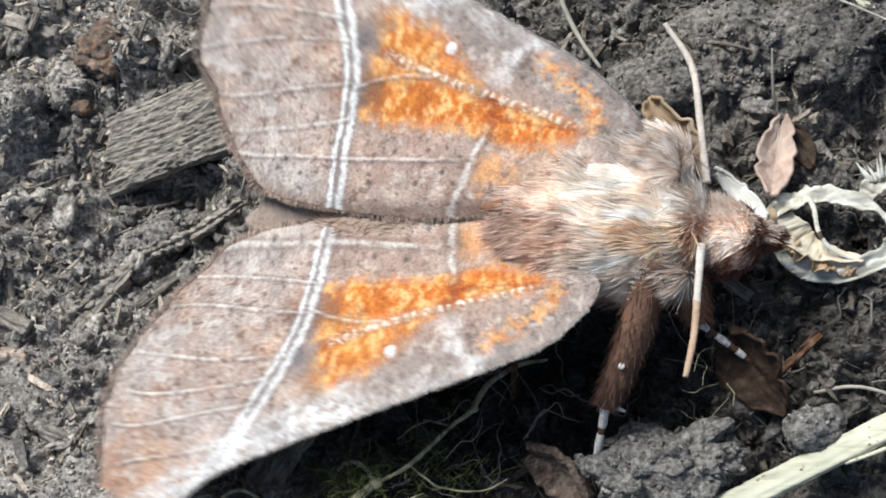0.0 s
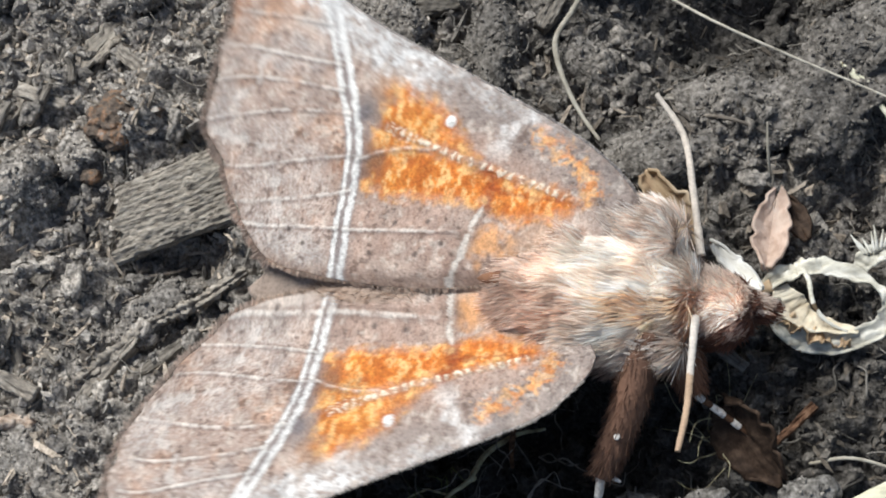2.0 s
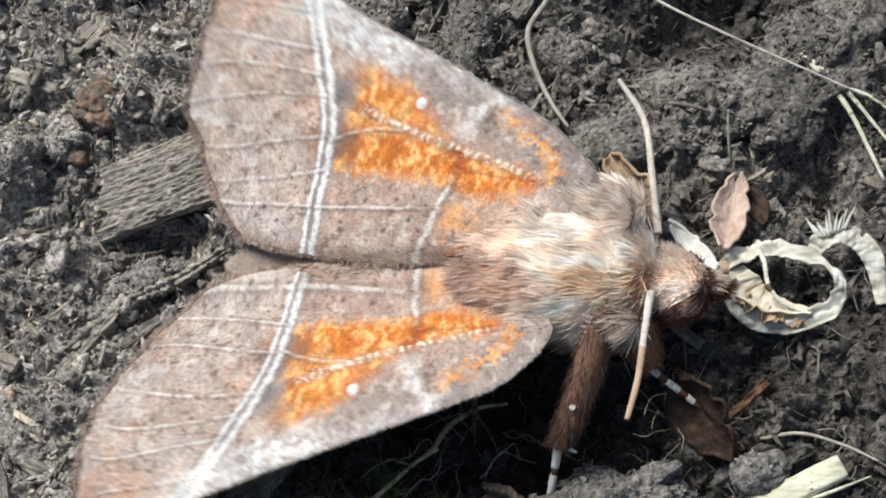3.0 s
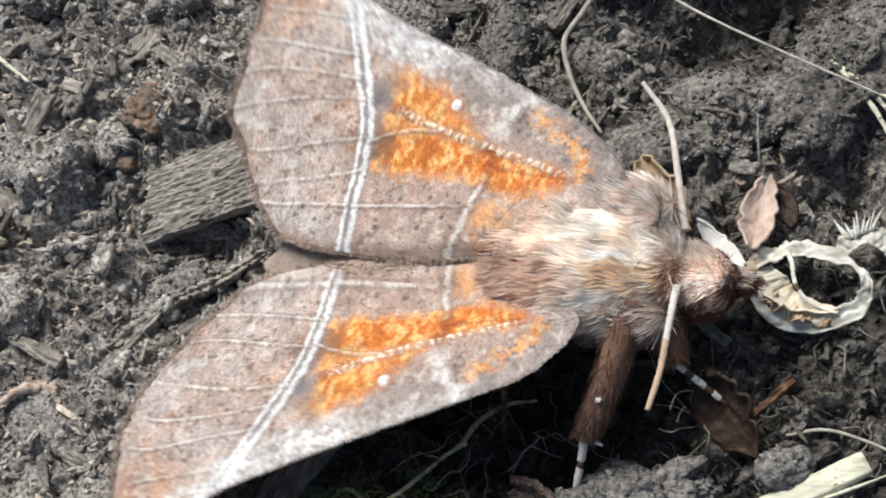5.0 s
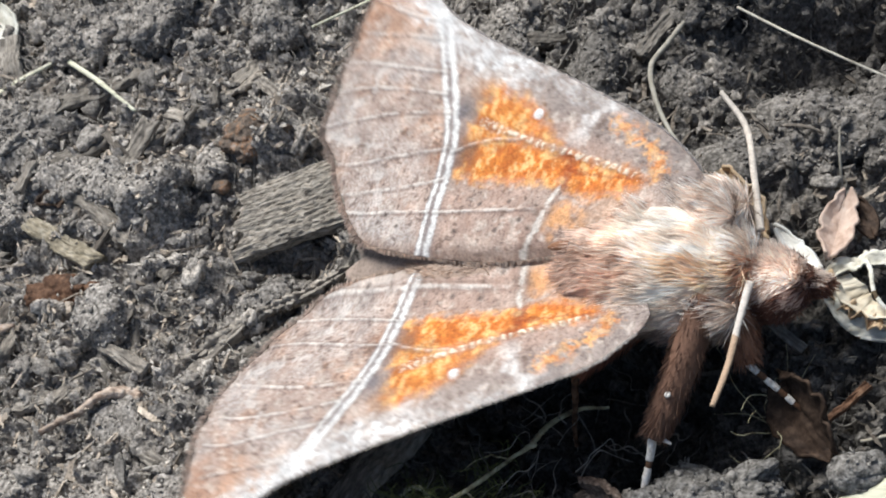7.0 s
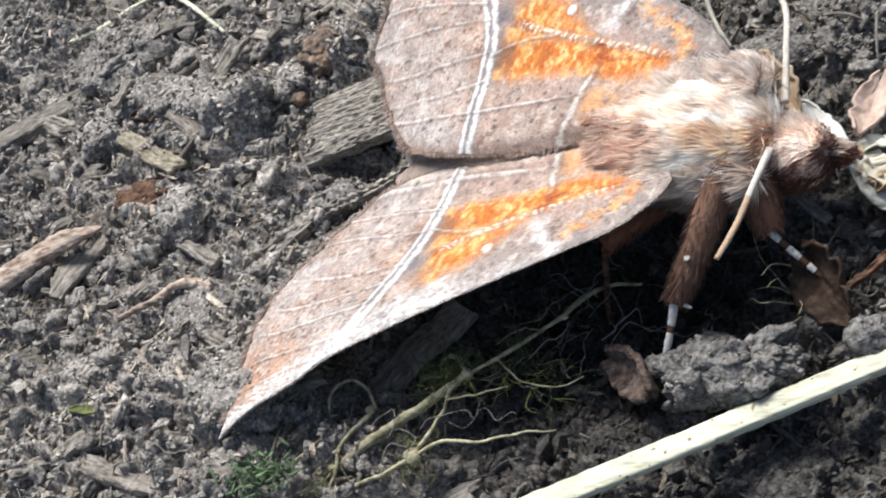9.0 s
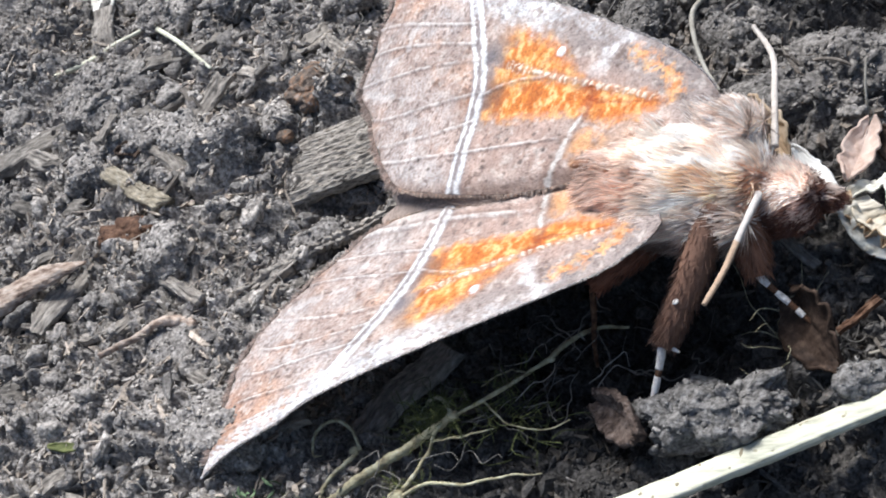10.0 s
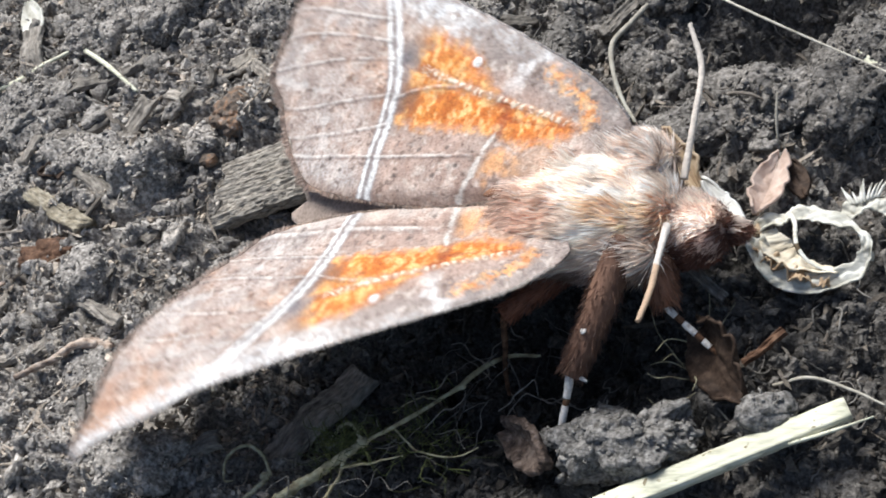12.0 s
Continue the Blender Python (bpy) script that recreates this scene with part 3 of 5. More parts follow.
    # pale smears and zigzag of the outer field
    for pts in ([(18.2, 5.45), (16.6, 4.9), (15.0, 4.45)], [(17.2, 6.9), (16.2, 7.4), (16.0, 8.4), (15.2, 8.8), (14.3, 9.4), (13.8, 10.4)], [(14.6, 3.0), (14.2, 1.6)]):
        d = line_dist(u, v, pts)[0]
        lay(smooth01(d + 0.25 * n2, 0.22, 0.02) * 0.45, (0.7, 0.66, 0.63))
    # frosted front edge, whiter towards the tip
    frost = smooth01(cd + 0.35 * n2, 1.0, 0.2) * smooth01(u, 0.5, 4.0) * 0.6 + smooth01(cd + 0.5 * n2, 2.0, 0.5) * smooth01(u, 5.5, 10.0) * 1.15
    lay(np.clip(frost * (0.66 + 0.9 * n3), 0, 0.92), (0.8, 0.79, 0.79))
    lay(smooth01(cd + 0.3 * n2, 1.5, 0.1) * smooth01(n3 + 0.6 * n2, 0.3, 0.8) * 0.45, (0.2, 0.165, 0.15))
    lay(smooth01(cd, 0.85, 0.1) * smooth01(np.sin(ca * 150 + 2.5 * n2) + 0.6 * n3, 0.35, 0.95) * 0.45, (0.3, 0.25, 0.23))
    lay(smooth01(cd, 0.2, 0.05) * smooth01(np.sin(ca * 190), 0.1, 0.8) * 0.35, (0.25, 0.17, 0.14))
    # spots
    spot = np.hypot(u - 6.25, v - 4.95) + 0.06 * n2
    lay(smooth01(spot, 0.5, 0.2) * 0.7, (0.4, 0.13, 0.05))
    lay(smooth01(spot, 0.29, 0.2), (0.9, 0.88, 0.85))
    relief += 0.1 * smooth01(spot, 0.3, 0.05)
    for x, y in ((10.15, 7.7), (6.1, 0.0), (7.2, -0.4), (8.3, 0.9), (9.3, -0.3), (12.6, 0.2), (13.4, 0.8), (6.8, 0.9)):
        lay(smooth01(np.hypot(u - x, v - y), 0.16, 0.06) * 0.8, (0.08, 0.06, 0.055))
    lay(smooth01(np.hypot((u - 10.35), v - 5.6), 0.5, 0.15) * 0.6, (0.16, 0.15, 0.17))
    return np.clip(col * (0.94, 0.945, 0.95), 0, 1), relief


def forewing(name, near, costa, margin):
    rows, cols = 340, 170
    a, b = spline(costa, rows), spline(margin, rows)
    s = np.linspace(0, 1, rows)
    b = b + (np.c_[np.ones(rows), 0 * s] * (0.14 * np.sin(s * 75) + 0.12 * hash_noise(s * 60, 0, 0, 5))[:, None]) * smooth01(s, 0.42, 0.55)[:, None] * smooth01(1 - s, 0, 0.08)[:, None]
    t = np.linspace(0, 1, cols)
    uv = a[:, None] * (1 - t)[None, :, None] + b[:, None] * t[None, :, None]
    u, v = uv[..., 0], uv[..., 1]
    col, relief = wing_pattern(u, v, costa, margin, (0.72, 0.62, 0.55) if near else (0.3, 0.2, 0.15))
    pts = wing_shape(u, v, near)
    pts[..., 2] += relief
    thick = 0.09
    n_up = np.stack([np.zeros_like(u), np.zeros_like(u), np.full_like(u, thick)], -1)
    top, low = pts.reshape(-1, 3), (pts - n_up).reshape(-1, 3)
    f = grid_faces(rows, cols)
    m = rows * cols
    edge = list(range(cols)) + [k * cols + cols - 1 for k in range(1, rows)] + [(rows - 1) * cols + k for k in range(cols - 2, -1, -1)] + [k * cols for k in range(rows - 2, 0, -1)]
    faces = f.tolist() + (f[:, ::-1] + m).tolist() + [[edge[(k + 1) % len(edge)], edge[k], edge[k] + m, edge[(k + 1) % len(edge)] + m] for k in range(len(edge))]
    if not near:
        faces = [q[::-1] for q in faces]
    c = col.reshape(-1, 3)
    under = c * 0.35 + np.array((0.36, 0.29, 0.25)) * 0.65
    return part(name, mesh(name, np.vstack([top, low]), faces, WING, colours=np.vstack([c, under])), moth,
                "brown-grey forewing with orange patches and a double white line")



def wing_matrix(near):
    u = Vector((-0.982, 0.147, -0.118))
    v = Vector((-0.169, -0.966, 0.198)) if near else -Vector((0.127, 0.978, 0.165))
    n = u.cross(v).normalized()
    v = n.cross(u)
    b = Vector((0.2, -1.9, 5.2)) if near else Vector((0.3, 1.1, 5.6))
    m = Matrix((u, v, n)).transposed().to_4x4()
    m.translation = b * MM
    return m


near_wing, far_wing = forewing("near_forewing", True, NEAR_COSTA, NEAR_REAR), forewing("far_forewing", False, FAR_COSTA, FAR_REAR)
near_wing.name, far_wing.name = "forewing", "forewing"
NEAR_M, FAR_M = wing_matrix(True), wing_matrix(False)
near_wing.matrix_basis, far_wing.matrix_basis = NEAR_M, FAR_M


def hindwing(near):
    r, c = 50, 30
    s, t = np.meshgrid(np.linspace(0, 1, r), np.linspace(0, 1, c), indexing="ij")
    ang = np.radians(-9 + 33 * t)
    rad = s * (14.6 + 0.35 * np.sin(t * 40) - 2.2 * t)
    u, v = 1.2 + rad * np.cos(ang), -0.9 + rad * np.sin(ang)
    w = -0.3 - BEND * (u * u + v * v) - 0.01 * u + 0.06 * np.sin(t * 34)
    vv, f = sheet(np.stack([u, v if near else -v, w], -1), 0.06)
    if not near:
        f = [q[::-1] for q in f]
    g = 0.9 + 0.2 * fractal(vv[:, 0], vv[:, 1], 0, 1.0, 3, 71)
    return part("hindwing", mesh("hindwing", vv, f, WING, colours=np.array((0.46, 0.36, 0.3)) * g[:, None]), near_wing if near else far_wing, "plain pale brown hindwing")


hindwing(True), hindwing(False)

# body
BODY = Matrix((AXIS, Vector((0.15, 0.985, 0.06)).normalized(), Vector((-0.1, -0.05, 1)).normalized())).transposed()


def ball(centre, radii, col, seed, level=4, lumps=0.06):
    v, f = blob(radii, seed, lumps, 1.0, level)
    v = v @ np.array(BODY.transposed()) + np.asarray(centre, float)
    return mesh("b", v, f, SKIN, colours=np.tile(np.asarray(col), (len(v), 1)))


THORAX, HEAD = ((0.15, -0.45, 4.25), (3.0, 2.7, 1.9)), ((4.15, -1.15, 3.35), (1.75, 1.5, 1.3))
part("thorax", ball(*THORAX, (0.88, 0.77, 0.68), 1), moth, "furry thorax, pale cream and rusty brown")
part("abdomen", ball((-7.0, 0.6, 3.0), (5.6, 1.4, 1.05), (0.4, 0.3, 0.24), 2), moth)
part("head", ball(*HEAD, (0.62, 0.42, 0.32), 3), moth, "small rusty furry head")
for y, z in ((-2.2, 3.3), (0.0, 3.3)):
    v, f = blob((0.55, 0.35, 0.55), 4, 0, 1, 3)
    part("eye", mesh("eye", v + np.array((4.2, y, z)), f, EYE), moth, "dark round eye")
v, f = sweep([(4.8, -1.1, 3.4), (5.5, -1.15, 3.2), (6.5, -1.2, 2.8)], [0.7, 0.45, 0.08], [0.6, 0.4, 0.08], 24, 14, rough=0.12, seed=8)
part("palp", mesh("palp", v, f, SKIN, colours=np.tile((0.32, 0.17, 0.11), (len(v), 1))), moth, "pointed snout of rusty scales")


def hairs(name, spots, parent, label=""):
    """A coat of hairs: rows of root, direction, length, width, colour."""
    roots, ways, lens, wid, cols = (np.array(q, float) for q in zip(*spots))
    k = len(roots)
    rng = np.random.default_rng(k)
    ways /= np.linalg.norm(ways, axis=1)[:, None]
    side = np.cross(ways, rng.normal(size=(k, 3)))
    side /= np.linalg.norm(side, axis=1)[:, None]
    drop = np.array((0, 0, -1.0))
    levels = []
    for s, w in ((0.0, 1.0), (0.4, 0.85), (0.75, 0.5), (1.0, 0.08)):
        c = roots + ways * (lens * s)[:, None] + drop * (0.08 * lens * s * s)[:, None]
        levels += [c - side * (wid * w)[:, None], c + side * (wid * w)[:, None]]
    v = np.stack(levels, 1).reshape(-1, 3)
    base = (np.arange(k) * 8)[:, None]
    f = np.concatenate([base + np.array(q) for q in ((0, 1, 3, 2), (2, 3, 5, 4), (4, 5, 7, 6))], 0)
    return part(name, mesh(name, v, f, FUR, colours=np.repeat(cols, 8, axis=0)), parent, label)


def coat(centre, radii, count, length, seed, colour, back=1.0, low=-0.5, lift=(0.12, 0.38)):
    """Hairs all over an ellipsoid, combed backwards, in tufts."""
    rng = np.random.default_rng(seed)
    bd = np.array(BODY)
    d = rng.normal(size=(count * 3, 3))
    d /= np.linalg.norm(d, axis=1)[:, None]
    d = d[d[:, 2] > low][:count]
    k = len(d)
    p = np.asarray(centre) + (d * np.asarray(radii) * 0.98) @ bd.T
    nrm = (d / np.asarray(radii)) @ bd.T
    nrm /= np.linalg.norm(nrm, axis=1)[:, None]
    tuft = np.stack([hash_noise(p[:, 0] / 0.7, p[:, 1] / 0.7, p[:, 2] / 0.7, seed + q) for q in (1, 2, 3)], -1)
    way = nrm * rng.uniform(*lift, k)[:, None] - back * np.array(AXIS) + 0.62 * tuft + rng.normal(size=(k, 3)) * 0.09
    low_part = (way * nrm).sum(1)
    way += nrm * np.maximum(0.14 * np.linalg.norm(way, axis=1) - low_part, 0)[:, None]
    patch = fractal(p[:, 0] / 1.6, p[:, 1], p[:, 2], 0.5, 2, seed + 7)
    cols = np.array([colour(q, rng) for q in d])
    cols = cols * (1 + 0.2 * patch)[:, None] * np.stack([np.ones(k), 1 + 0.06 * patch, 1 + 0.11 * patch], -1)
    return list(zip(p, way, length * rng.uniform(0.55, 1.25, k), rng.uniform(0.014, 0.034, k), np.clip(cols, 0.02, 1.0)))


def fringe(wing, near, edge, outline, count, length, colour, seed, label):
    """Short hairs along part of a wing's edge, pointing outwards; edge: from and to, 0 to 1 along the outline."""
    rng = np.random.default_rng(seed)
    line = spline(outline, 600)
    s = rng.uniform(*edge, count)
    k = np.clip((s * 598).astype(int), 1, 598)
    p = line[k] + (line[k + 1] - line[k]) * rng.random((count, 1))
    d = line[k + 1] - line[k - 1]
    d /= np.linalg.norm(d, axis=1)[:, None]
    out = np.stack([d[:, 1], -d[:, 0]], -1)
    mid = np.array((9.0, 4.5))
    out *= np.sign(((p - mid) * out).sum(1))[:, None]
    tip = p + out * 0.1 + d * rng.normal(0, 0.03, (count, 1))
    a, b = wing_shape(p[:, 0], p[:, 1], near), wing_shape(tip[:, 0], tip[:, 1], near)
    way = b - a + rng.normal(size=(count, 3)) * 0.022
    shade = 0.75 + 0.35 * rng.random(count) + 0.2 * hash_noise(s * 120, 0, 0, seed)
    ln = length * rng.uniform(0.6, 1.25, count) * (1 + 0.3 * hash_noise(s * 90, 3, 0, seed))
    hairs("fringe", list(zip(a - 0.03 * (b - a), way, ln, rng.uniform(0.02, 0.045, count), np.asarray(colour) * shade[:, None])), wing, label)


for wing, near, costa, rear, seed in ((near_wing, True, NEAR_COSTA, NEAR_REAR, 41), (far_wing, False, FAR_COSTA, FAR_REAR, 42)):
    fringe(wing, near, (0.38, 0.98), rear, 2600, 0.36, (0.46, 0.37, 0.32), seed, "grey-brown fringe of scales on the outer margin")
    fringe(wing, near, (0.08, 0.38), rear, 900, 0.2, (0.62, 0.5, 0.42), seed + 2, "pale brown fringe of the inner margin")
    fringe(wing, near, (0.12, 0.99), costa, 2600, 0.1, (0.66, 0.62, 0.6), seed + 4, "whitish scales of the front edge")


def thorax_colour(d, rng):
    c = np.array((0.9, 0.8, 0.72))
    if d[1] > -0.25 and d[0] > -0.3:
        c = np.array((0.95, 0.9, 0.83))
    if d[1] > 0.5:
        c = np.array((0.84, 0.7, 0.61))
    if d[0] > 0.35:
        c = np.array((0.88, 0.66, 0.42)) if -0.5 < d[1] < -0.15 else np.array((0.95, 0.91, 0.86))
    if d[1] < -0.12 and -0.9 < d[0] < 0.05 and d[2] > 0.3:
        c = np.array((0.8, 0.61, 0.5))
    if d[1] < -0.62:
        c = np.array((0.88, 0.8, 0.72))
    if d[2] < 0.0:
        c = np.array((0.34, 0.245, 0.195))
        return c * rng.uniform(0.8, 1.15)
    if rng.random() < 0.3:
        c = np.array((0.95, 0.92, 0.88))
    elif rng.random() < 0.12:
        c = np.array((0.62, 0.42, 0.3))
    c = c * 0.72 + np.array((0.97, 0.93, 0.88)) * 0.28
    return c * (1.01, 0.995, 0.985) * rng.uniform(0.9, 1.1)


def head_colour(d, rng):
    c = np.array((0.17, 0.075, 0.05)) if d[2] + 0.4 * d[1] < 0.45 else np.array((0.92, 0.8, 0.72))
    return c * rng.uniform(0.85, 1.15)


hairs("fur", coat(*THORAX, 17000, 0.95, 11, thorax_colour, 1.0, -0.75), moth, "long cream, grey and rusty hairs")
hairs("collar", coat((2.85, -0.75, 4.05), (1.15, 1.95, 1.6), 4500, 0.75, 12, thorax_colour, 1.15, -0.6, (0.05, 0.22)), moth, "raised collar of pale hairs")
v, f = sweep([(-3.3, 0.15, 5.3), (-3.75, 0.2, 5.45), (-4.15, 0.28, 5.3)], [0.34, 0.22, 0.03], [0.28, 0.18, 0.03], 16, 12, rough=0.2, seed=31)
part("crest", mesh("crest", v, f, SKIN, colours=np.tile((0.24, 0.12, 0.07), (len(v), 1))), moth, "small dark brown pointed crest of scales")


def collar_band(d, rng):
    return (np.array((0.62, 0.36, 0.24)) if d[1] < 0.1 else np.array((0.8, 0.64, 0.53))) * rng.uniform(0.85, 1.12)


def wing_root(d, rng):
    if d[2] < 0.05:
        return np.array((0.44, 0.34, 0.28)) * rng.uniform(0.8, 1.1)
    return np.array((0.93, 0.89, 0.85) if rng.random() < 0.55 else (0.84, 0.7, 0.61)) * rng.uniform(0.9, 1.08)


hairs("collar_band", coat((3.35, -0.9, 3.85), (0.85, 1.75, 1.5), 2200, 0.5, 17, collar_band, 0.4, -0.6), moth, "narrow rusty band of hairs behind the head")
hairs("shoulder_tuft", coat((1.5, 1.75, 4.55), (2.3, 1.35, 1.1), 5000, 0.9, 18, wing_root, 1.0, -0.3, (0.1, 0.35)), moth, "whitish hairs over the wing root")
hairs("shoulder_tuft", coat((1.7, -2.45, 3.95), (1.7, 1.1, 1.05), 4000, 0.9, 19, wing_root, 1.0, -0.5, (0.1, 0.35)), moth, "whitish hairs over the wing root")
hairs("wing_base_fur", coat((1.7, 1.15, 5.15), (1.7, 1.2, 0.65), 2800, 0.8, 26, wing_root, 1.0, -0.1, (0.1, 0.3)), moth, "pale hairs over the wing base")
hairs("head_fur", coat(*HEAD, 8000, 0.4, 13, head_colour, 0.5, -0.8), moth, "short rusty hairs")
hairs("palp_fur", coat((5.5, -1.15, 3.15), (1.0, 0.55, 0.5), 1400, 0.42, 16, head_colour, -0.9, -0.8), moth, "rusty scales of the snout")
hairs("abdomen_fur", coat((-7.0, 0.6, 3.0), (5.6, 1.4, 1.05), 2500, 0.5, 14, lambda d, rng: np.array((0.55, 0.43, 0.35)) * rng.uniform(0.8, 1.15)), moth)
tail_tuft = coat((-1.6, -0.25, 4.75), (2.3, 1.9, 1.0), 4500, 0.8, 15, lambda d, rng: np.array((0.86, 0.72, 0.63) if d[1] > 0.1 else (0.78, 0.6, 0.5)) * rng.uniform(0.85, 1.1), 1.0, 0.0, (0.1, 0.3))
hairs("shoulder_fur", tail_tuft, moth, "flat pinkish-brown scales over the wing bases")

# antennae: built along +x from their roots
ANT_NEAR, ANT_FAR = Vector((3.82, -1.85, 4.75)), Vector((4.1, 0.58, 4.45))


def antenna(bend, length):
    p = spline([(0, 0, 0), (length * 0.35, bend * 0.6, 0.05), (length * 0.7, bend, 0), (length, 0, 0)], 60)
    v, f = sweep(p, [0.17, 0.14, 0.135, 0.13, 0.12, 0.1], [0.15, 0.13, 0.12, 0.115, 0.105, 0.09], 90, 10, rough=0.08, seed=3)
    s = v[:, 0] / length
    c = np.where(s[:, None] < 0.45, (0.62, 0.57, 0.52), (0.42, 0.3, 0.21)) if length < 6 else np.tile((0.56, 0.5, 0.44), (len(v), 1))
    c = c * (1 + 0.06 * np.sin(v[:, :1] * 40))
    ob = part("antenna", mesh("antenna", v, f, SKIN, colours=c), moth, "thin pale brown antenna")
    return ob


near_antenna, far_antenna = antenna(0.12, 5.4), antenna(-0.55, 6.6)

# legs
def leg(path, w, col, label, seed):
    v, f = sweep(path, w, w, 40, 16, rough=0.1, seed=seed)
    ob = part("leg", mesh("leg", v, f, SKIN, colours=np.tile(col, (len(v), 1))), moth, label)
    rng = np.random.default_rng(seed)
    p = spline(path, 50)
    ws = np.interp(np.linspace(0, 1, 50), np.linspace(0, 1, len(w)), w)
    sp = []
    for _ in range(900):
        k = rng.integers(2, 48)
        d = p[k + 1] - p[k - 1]
        d /= np.linalg.norm(d)
        q = np.cross(d, rng.normal(size=3))
        q /= np.linalg.norm(q)
        sp.append((p[k] + q * ws[k] * 0.95, d * 1.0 + q * 0.5, rng.uniform(0.25, 0.5), 0.022, np.asarray(col) * rng.uniform(0.6, 1.3)))
    hairs("leg_fur", sp, ob)
    return ob


def tarsus(path, w, parent, rings):
    """White foot joints with dark rings; rings: where each piece ends, and whether it is dark."""
    p = spline(path, 120)
    start = 0.0
    for end, dark in rings:
        q = p[int(start * 119):int(end * 119) + 1]
        r = w * (1.15 - 0.45 * (start + end) / 2) * (0.85 if dark else 1.0)
        v, f = sweep(q, [r, r * 1.08, r * 0.95], [r * 0.9, r * 0.95, r * 0.85], 14, 12, rough=0.12, seed=int(end * 50))
        nm = "dark_ring" if dark else "white_joint"
        part(nm, mesh(nm, v, f, BROWN if dark else WHITE_SCALE), parent)
        start = end


L1 = leg([(2.1, -2.2, 4.7), (1.2, -4.4, 3.8), (0.3, -5.9, 2.9), (-0.3, -6.8, 2.35)], [0.68, 0.66, 0.56, 0.42], (0.15, 0.083, 0.057), "thick dark brown furry leg", 21)
tarsus([(-0.3, -6.8, 2.35), (-0.5, -7.3, 1.9), (-0.8, -8.0, 1.3), (-1.15, -8.75, 0.65)], 0.165, L1, [(0.42, False), (0.52, True), (0.8, False), (0.86, True), (1.0, False)])
v, f = blob((0.12, 0.12, 0.06), 5, 0.25, 1, 2)
part("knee_spot", mesh("knee_spot", v + np.array((0.62, -5.75, 3.75)), f, WHITE_SCALE), L1, "small white spot")
v, f = sweep([(-0.15, -6.75, 2.35), (0.4, -7.05, 2.25)], [0.13, 0.05], [0.13, 0.05], 8, 8)
part("spur", mesh("spur", v, f, WHITE_SCALE), L1)
L2 = leg([(3.0, -2.0, 3.6), (3.1, -3.0, 3.1), (3.2, -3.9, 2.3)], [0.75, 0.66, 0.4], (0.27, 0.135, 0.085), "rusty brown furry foreleg", 22)
tarsus([(3.2, -3.9, 2.3), (3.9, -4.4, 1.6), (4.7, -5.0, 0.9), (5.4, -5.6, 0.2)], 0.135, L2, [(0.16, False), (0.28, True), (0.46, False), (0.56, True), (0.66, False), (0.78, True), (0.86, False), (1.0, True)])
L4 = leg([(0.2, -1.2, 3.0), (-1.6, -2.6, 2.9), (-3.6, -3.9, 2.6)], [0.5, 0.5, 0.36], (0.27, 0.115, 0.07), "dark reddish-brown furry leg under the wing", 24)
tarsus([(-3.6, -3.9, 2.6), (-3.9, -4.6, 1.4), (-4.3, -5.1, 0.2), (-4.6, -5.4, -1.0)], 0.15, L4, [(0.35, True), (0.7, True), (1.0, True)])
L3 = leg([(2.6, 0.2, 3.2), (2.8, 0.9, 2.2), (3.0, 1.2, 1.0)], [0.4, 0.35, 0.25], (0.2, 0.1, 0.06), "rusty brown furry foreleg", 23)


# ---------------------------------------------------------------- debris on the soil
def thing(name, vf, mat, m, label, category, group="", kind=""):
    ob = new(name, mesh(name, vf[0], vf[1], mat))
    ob.matrix_basis = m
    return tagged(ob, label, category, group, kind)


def lay(x, y, up=0.0, rx=0, ry=0, rz=0):
    """A pose on the soil, raised by that much."""
    return at(x, y, on_ground(x, y) + up, rx, ry, rz)


# the grey bark chip behind the wings
def bark_chip(length, width, thick, seed, n=170, k=190, fine=1.0):
    s = np.linspace(-0.5, 0.5, n)
    a = np.linspace(0, 2 * math.pi, k, endpoint=False)
    r = (np.abs(np.cos(a)) ** 6 + np.abs(np.sin(a)) ** 6) ** (-1 / 6)
    S, A = np.meshgrid(s * length, a, indexing="ij")
    cx, cy = r * np.cos(a), r * np.sin(a)
    y = cx * width / 2 * (1 + 0.05 * np.sin(S * 0.5) + 0.22 * hash_noise(S / 1.1, np.sign(cx), 0, seed + 8) * (1 - fine * 0.75))
    z = cy * thick / 2 * (1 + 0.0 * S)
    wob = 0.35 * hash_noise(S / 3, y / 2, 0, seed)
    groove = -np.abs(hash_noise(S / 1.3, (y + wob) / 0.085, z / 0.3, seed + 1)) * 0.14 - np.abs(hash_noise(S / 2.6, (y + wob) / 0.24, z / 0.4, seed + 6)) * 0.05 + 0.05 * hash_noise(S / 0.25, y / 0.14, z / 0.2, seed + 4)
    z = z + np.sign(cy) * np.clip(np.abs(cy) * 2, 0, 1) * groove
    y = y + np.sign(cx) * np.clip(np.abs(cx) - 0.6, 0, 1) * groove * 1.5
    x = S + 0.5 * hash_noise(y / 0.7, z / 0.7, 0, seed + 3) * smooth01(np.abs(S), length * 0.4, length * 0.5) + 0.3 * y * (S < 0)
    z = z + (1 - fine) * 0.12 * length * hash_noise(S / length * 2.2, 0, 0, seed + 9)
    v = np.stack([x, y, z], -1).reshape(-1, 3)
    return v, grid_faces(n, k, True).tolist() + [list(range(k))[::-1], [(n - 1) * k + q for q in range(k)]]


thing("bark_chip", bark_chip(11.0, 3.6, 1.2, 3), BARK, at(-17.2, 8.1, 0.1, 17, -2, 13), "grey weathered bark chip with fine grooves on the soil", "bark chip")


